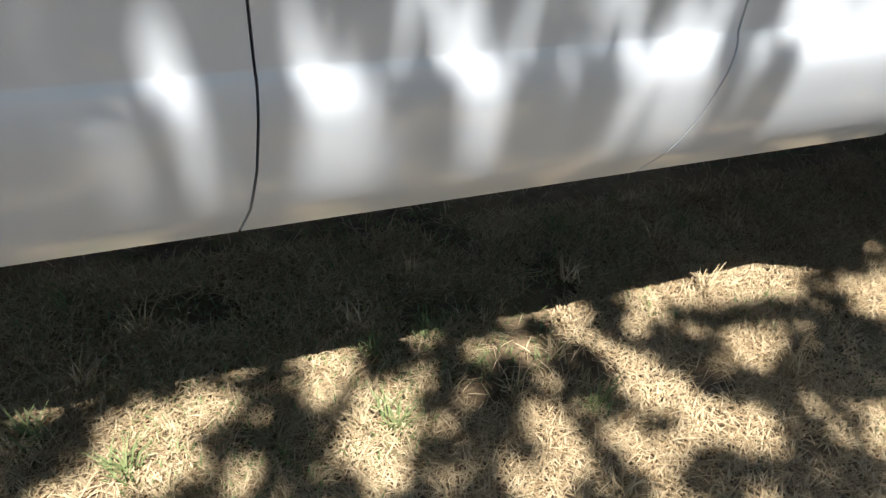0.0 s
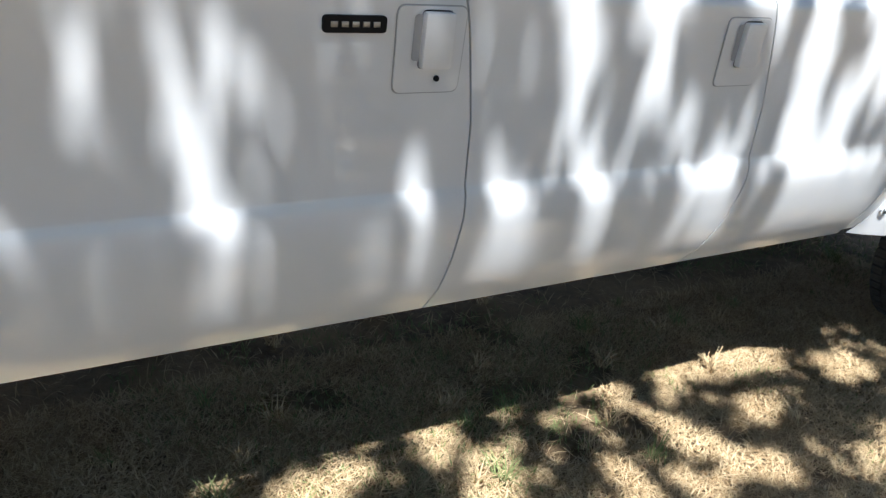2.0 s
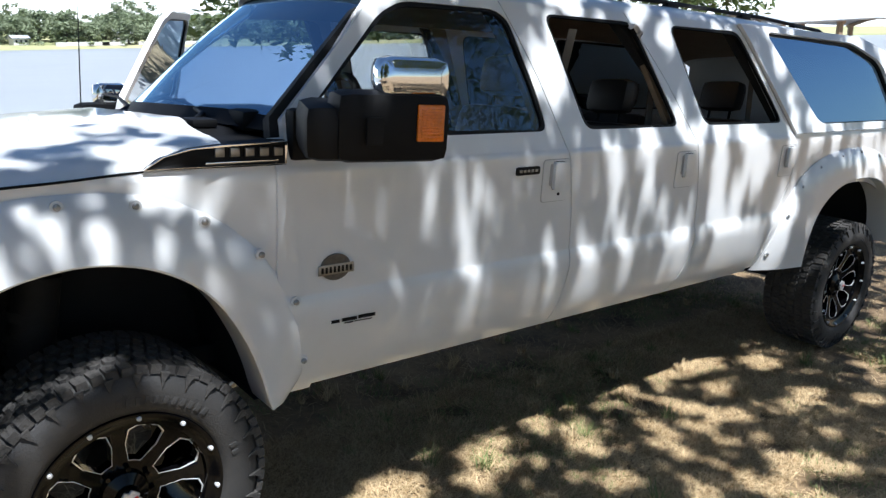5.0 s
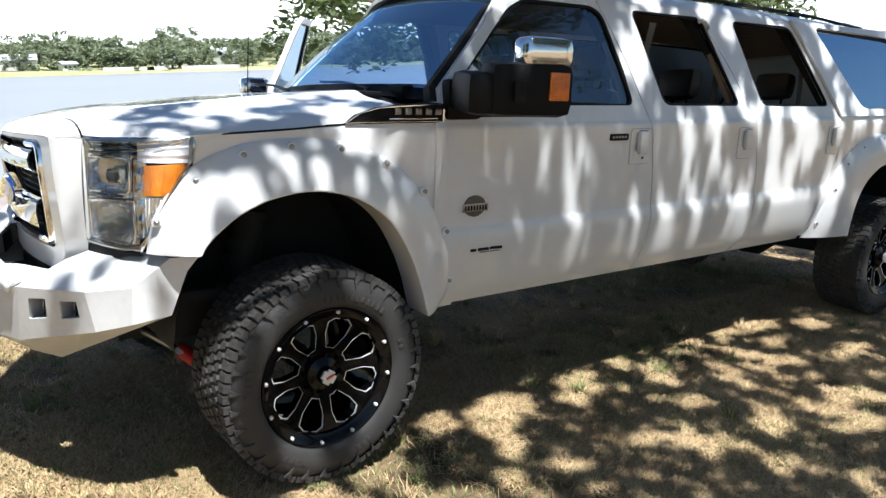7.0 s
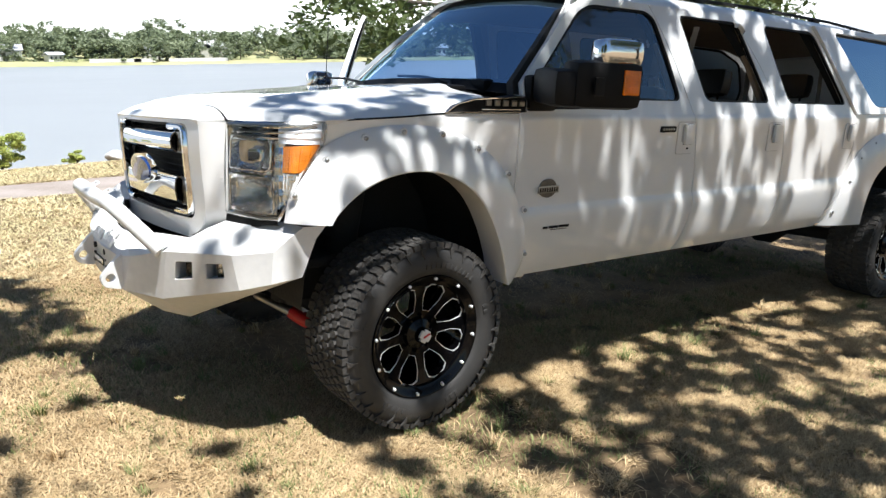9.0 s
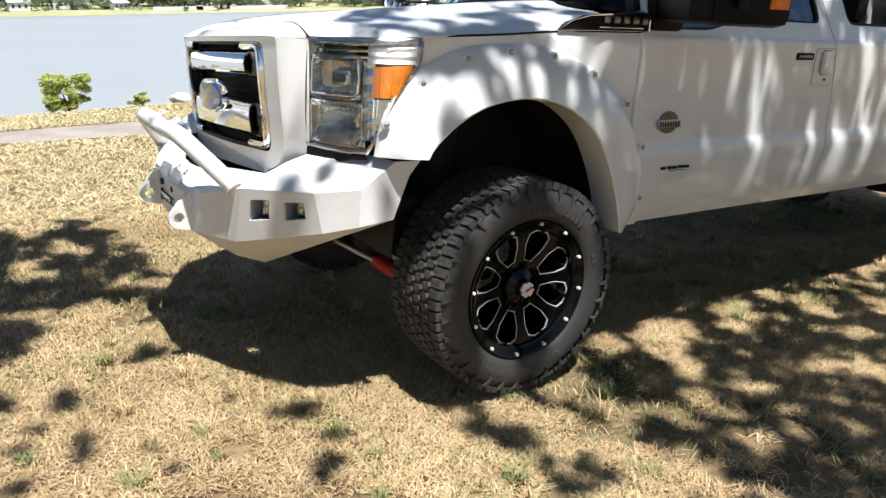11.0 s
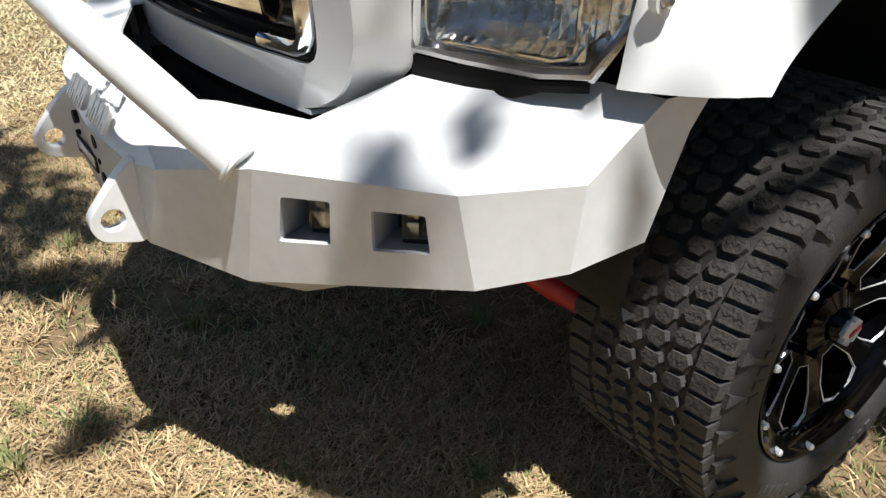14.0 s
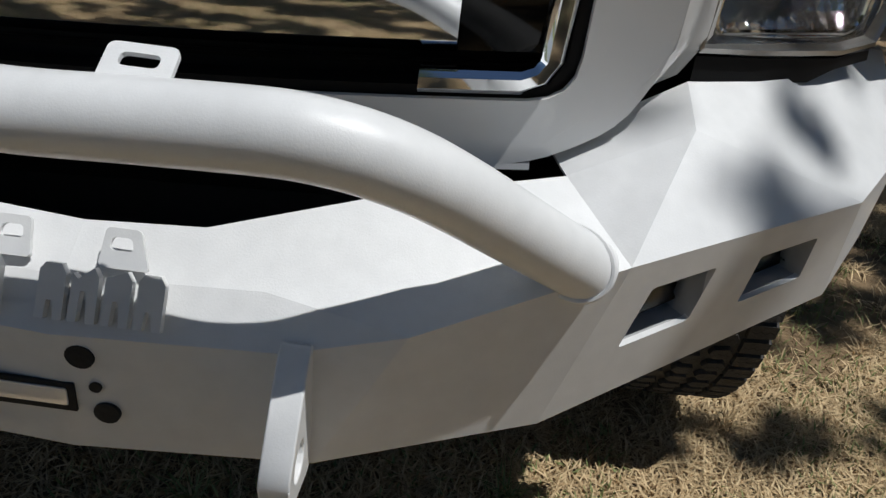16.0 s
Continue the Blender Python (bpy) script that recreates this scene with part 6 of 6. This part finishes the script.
def make_house(x, y, w, d, h, turn):
    house = tagged(new("house"), "small pale house with a grey roof among far trees", "house", "houses on the far bank")
    house.matrix_basis = Matrix.Translation((x, y, shore_z(x, y))) @ Matrix.Rotation(radians(turn), 4, "Z")
    bm = bmesh.new()
    box(bm, (0, 0, h / 2), (w, d, h))
    part("wall", bm, WALLW, house, k=1.0, smoothed=False)
    bm = bmesh.new()
    rows = [[(-w / 2 - 0.4, -d / 2 - 0.5, h), (-w / 2 - 0.4, 0, h + d * 0.28), (-w / 2 - 0.4, d / 2 + 0.5, h)], [(w / 2 + 0.4, -d / 2 - 0.5, h), (w / 2 + 0.4, 0, h + d * 0.28), (w / 2 + 0.4, d / 2 + 0.5, h)]]
    grid(bm, rows)
    part("roof", bm, ROOFG, house, "pale grey pitched roof", (0, 0, 1), thick=0.25, k=1.0, smoothed=False)
    for i in range(3):
        bm = bmesh.new()
        box(bm, (w * (i - 1) * 0.3, -d / 2 - 0.02, h * 0.55), (w * 0.12, 0.08, h * 0.4))
        part("window", bm, PANE, house, "dark window", k=1.0, smoothed=False)


for x, y, w, d, h, turn in ((22, FAR_Y + 13, 5, 4, 2.2, 5), (36, FAR_Y + 20, 9, 6, 2.8, -8), (47, FAR_Y + 12, 4, 3, 1.8, 10), (78, FAR_Y + 24, 6, 5, 2.6, -20), (98, FAR_Y + 24, 8, 6, 3.2, 30), (140, FAR_Y + 22, 9, 6, 3.0, 0), (190, FAR_Y + 26, 10, 6, 3.0, 12)):
    make_house(x, y, w, d, h, turn)
for x, w in ((62, 14), (70, 6), (86, 18)):
    bm = bmesh.new()
    box(bm, (0, 0, 0.5), (w, 0.5, 1.0))
    wall = part("retaining_wall", bm, WALLW, None, k=1.0, smoothed=False, m=Matrix.Translation((x, FAR_Y + 7.5, shore_z(x, FAR_Y + 7.5) - 0.1)))
    tagged(wall, "low pale retaining wall along the far bank", "wall", "walls on the far bank")

# ---- near bank: shrubs, a rock and the shelter ----
rng = random.Random(7)
for x, y, r, h, n in ((-0.22, 10.4, 0.34, 0.56, 60), (0.80, 10.25, 0.20, 0.20, 12), (-1.6, 10.3, 0.30, 0.30, 18), (-2.8, 10.4, 0.45, 0.42, 22), (-4.2, 10.5, 0.5, 0.6, 24)):
    z = ground_z(x, y)
    cl = [((r * (rng.random() - 0.5) * 1.7, r * (rng.random() - 0.5) * 1.2, h * (0.12 + 0.8 * rng.random())), r * rng.uniform(0.12, 0.32)) for _ in range(n)]
    shrub = tagged(new("shrub"), "yellow-green leafy shrub at the water's edge", "shrub", "shrubs along the bank")
    shrub.matrix_basis = Matrix.Translation((x, y, z))
    for i in range(5):
        bm = bmesh.new()
        c = Vector(cl[i][0])
        limb(bm, [(0, 0, -0.05), c * 0.5 + Vector((0, 0, 0.05)), c], 0.014, 0.004, 5)
        part("stem", bm, BARK, shrub, "thin woody stem", k=1.0)
    part("foliage", leaf_mesh("foliage", cl, 260, 0.020, SHRUB, 100 + n), None, shrub, "yellow-green leaves")
ROCK = mat("white_stone", (0.62, 0.60, 0.57), 0.85, vary=0.25, scale=4, bump=0.5, bscale=20)
bm = bmesh.new()
bmesh.ops.create_icosphere(bm, subdivisions=3, radius=0.18)
for v in bm.verts:
    v.co += v.normal * 0.05 * noise.noise(v.co * 6)
    v.co.z *= 0.55
rock = part("rock", bm, ROCK, None, "pale weathered rock on the lake bank", k=1.0, m=Matrix.Translation((1.42, 10.3, ground_z(1.42, 10.3) + 0.06)))
tagged(rock, category="rock")
CANVAS = mat("grey_roof_sheet", (0.46, 0.48, 0.50), 0.6, vary=0.2, scale=0.8)
TIMBER = mat("tan_timber", (0.42, 0.31, 0.20), 0.7, vary=0.35, scale=1.5)
shelter = tagged(new("picnic_shelter"), "open picnic shelter with a curved grey roof", "shelter")
shelter.matrix_basis = Matrix.Translation((28.0, 11.6, ground_z(28.0, 9.0))) @ Matrix.Rotation(radians(-24), 4, "Z") @ Matrix.Diagonal((0.85, 0.8, 0.70, 1))
bm = bmesh.new()
grid(bm, [[(x, 3.2 * u, 3.15 + 0.55 * (1 - u * u) - 0.05 * abs(x)) for u in (-1, -0.75, -0.5, -0.25, 0, 0.25, 0.5, 0.75, 1)] for x in (-4.4, -2, 0, 2, 4.4)])
part("roof", bm, CANVAS, shelter, "curved pale grey roof sheet", (0, 0, 1), thick=0.08, k=1.0)
for x in (-4.0, -1.35, 1.35, 4.0):
    bm = bmesh.new()
    tube(bm, [(x, 3.1 * u, 3.02 + 0.55 * (1 - u * u) - 0.05 * abs(x)) for u in (-1, -0.6, -0.2, 0.2, 0.6, 1)], 0.10, 6)
    part("rafter", bm, TIMBER, shelter, "tan timber rafter", k=1.0)
    for y in (-2.9, 2.9):
        bm = bmesh.new()
        box(bm, (x, y, 1.5), (0.18, 0.18, 3.1), None, 0.01)
        part("post", bm, TIMBER, shelter, "tan timber post", k=1.0)

# ---- grass ----
STRAW = mat("straw_grass", (0.74, 0.57, 0.33), 0.8, col2=(0.22, 0.130, 0.048), scale=2.0, island=0.9)
PALE = mat("pale_bank_grass", (0.74, 0.64, 0.40), 0.8, col2=(0.42, 0.36, 0.17), scale=1.2, island=0.7)
GREEN = mat("green_grass", (0.12, 0.165, 0.045), 0.8, col2=(0.27, 0.28, 0.11), scale=2.0, island=0.9)


def grass(name, n, box4, height, spread, material, seed, patch, label, broad=1.0):
    """Single pointed blades; patch sets how they gather."""
    rng = np.random.default_rng(seed)
    x, y = rng.uniform(box4[0], box4[1], n), rng.uniform(box4[2], box4[3], n)
    keepers = [i for i in range(n) if noise.noise((x[i] * 1.1 + seed, y[i] * 1.1, 0.3)) + 0.6 * noise.noise((x[i] * 4, y[i] * 4, seed)) > patch]
    keepers = [i for i in keepers if not 7.1 < y[i] < 8.3]
    x, y = x[keepers], y[keepers]
    n = len(x)
    z = np.array([ground_z(a, b) for a, b in zip(x, y)])
    h = height * (0.4 + 1.0 * rng.random(n))
    ang, lean = rng.uniform(0, 6.283, n), spread * (0.3 + 1.2 * rng.random(n))
    w = broad * (0.0013 + 0.0017 * rng.random(n))
    dx, dy = np.cos(ang), np.sin(ang)
    px, py = -dy, dx
    base = np.stack([x, y, z - 0.004], 1)
    side = np.stack([px * w, py * w, 0 * w], 1)
    mid = base + np.stack([dx * lean * 0.42, dy * lean * 0.42, h * 0.66], 1)
    tip = base + np.stack([dx * lean, dy * lean, h], 1)
    v = np.stack([base, mid + side, tip, mid - side], 1).reshape(-1, 3)
    faces = (np.arange(n)[:, None] * 4 + np.arange(4)).tolist()
    me = bpy.data.meshes.new(name)
    me.from_pydata(v.tolist(), [], faces)
    me.materials.append(material)
    return tagged(new(name, me), label, "grass", kind="stuff")


grass("dry_grass", 430000, (-3.4, 5.4, -1.9, 0.9), 0.026, 0.056, STRAW, 1, -0.42, "short dry straw-coloured grass")
grass("dry_grass_front", 130000, (-3.6, -0.3, 0.9, 4.0), 0.026, 0.056, STRAW, 4, -0.42, "short dry straw-coloured grass before the truck")
grass("dry_grass_far", 90000, (-5.5, 9.5, -3.2, 6.2), 0.032, 0.07, STRAW, 2, -0.4, "dry straw-coloured grass farther off")
grass("dry_grass_bank", 170000, (-8.0, 6.0, 3.4, 10.0), 0.030, 0.085, PALE, 6, -0.8, "pale dry grass towards the lake bank", 2.0)
grass("green_grass", 150000, (-4.6, 6.0, -2.0, 4.0), 0.034, 0.030, GREEN, 3, 0.04, "patches of green grass in the dry lawn")
# separate tufts under the truck
rng = random.Random(13)
TUFTMESH = []
for s in range(4):
    g = np.random.default_rng(500 + s)
    bm = bmesh.new()
    for i in range(34):
        a, ln = g.uniform(0, 6.283), g.uniform(0.03, 0.085)
        o, out = Vector((g.normal() * 0.012, g.normal() * 0.012, -0.005)), Vector((math.cos(a), math.sin(a), 0))
        sd = Vector((-out.y, out.x, 0)) * 0.0022
        q = [o - sd, o + sd, o + out * ln * 0.35 + Vector((0, 0, ln * 0.6)) + sd * 0.7, o + out * ln * 0.35 + Vector((0, 0, ln * 0.6)) - sd * 0.7, o + out * ln * 0.85 + Vector((0, 0, ln * 0.9))]
        vv = [bm.verts.new(p) for p in q]
        bm.faces.new(vv[:4])
        bm.faces.new((vv[3], vv[2], vv[4]))
    TUFTMESH.append(mesh_of("grass_tuft", bm, STRAW if s < 2 else GREEN, (0, 0, 1), False, 1.0))
for i in range(230):
    x, y = (rng.uniform(-1.6, 5.5), rng.uniform(-0.6, 2.6)) if i > 30 else (rng.uniform(-3.5, 5.5), rng.uniform(-1.4, 3.6))
    t = tagged(new("grass_tuft", TUFTMESH[rng.randrange(4)]), "small tuft of longer grass on the lawn", "grass tuft", "grass tufts")
    t.matrix_basis = Matrix.Translation((x, y, ground_z(x, y))) @ Matrix.Rotation(rng.uniform(0, 6.283), 4, "Z") @ Matrix.Scale(rng.uniform(0.6, 1.5), 4)
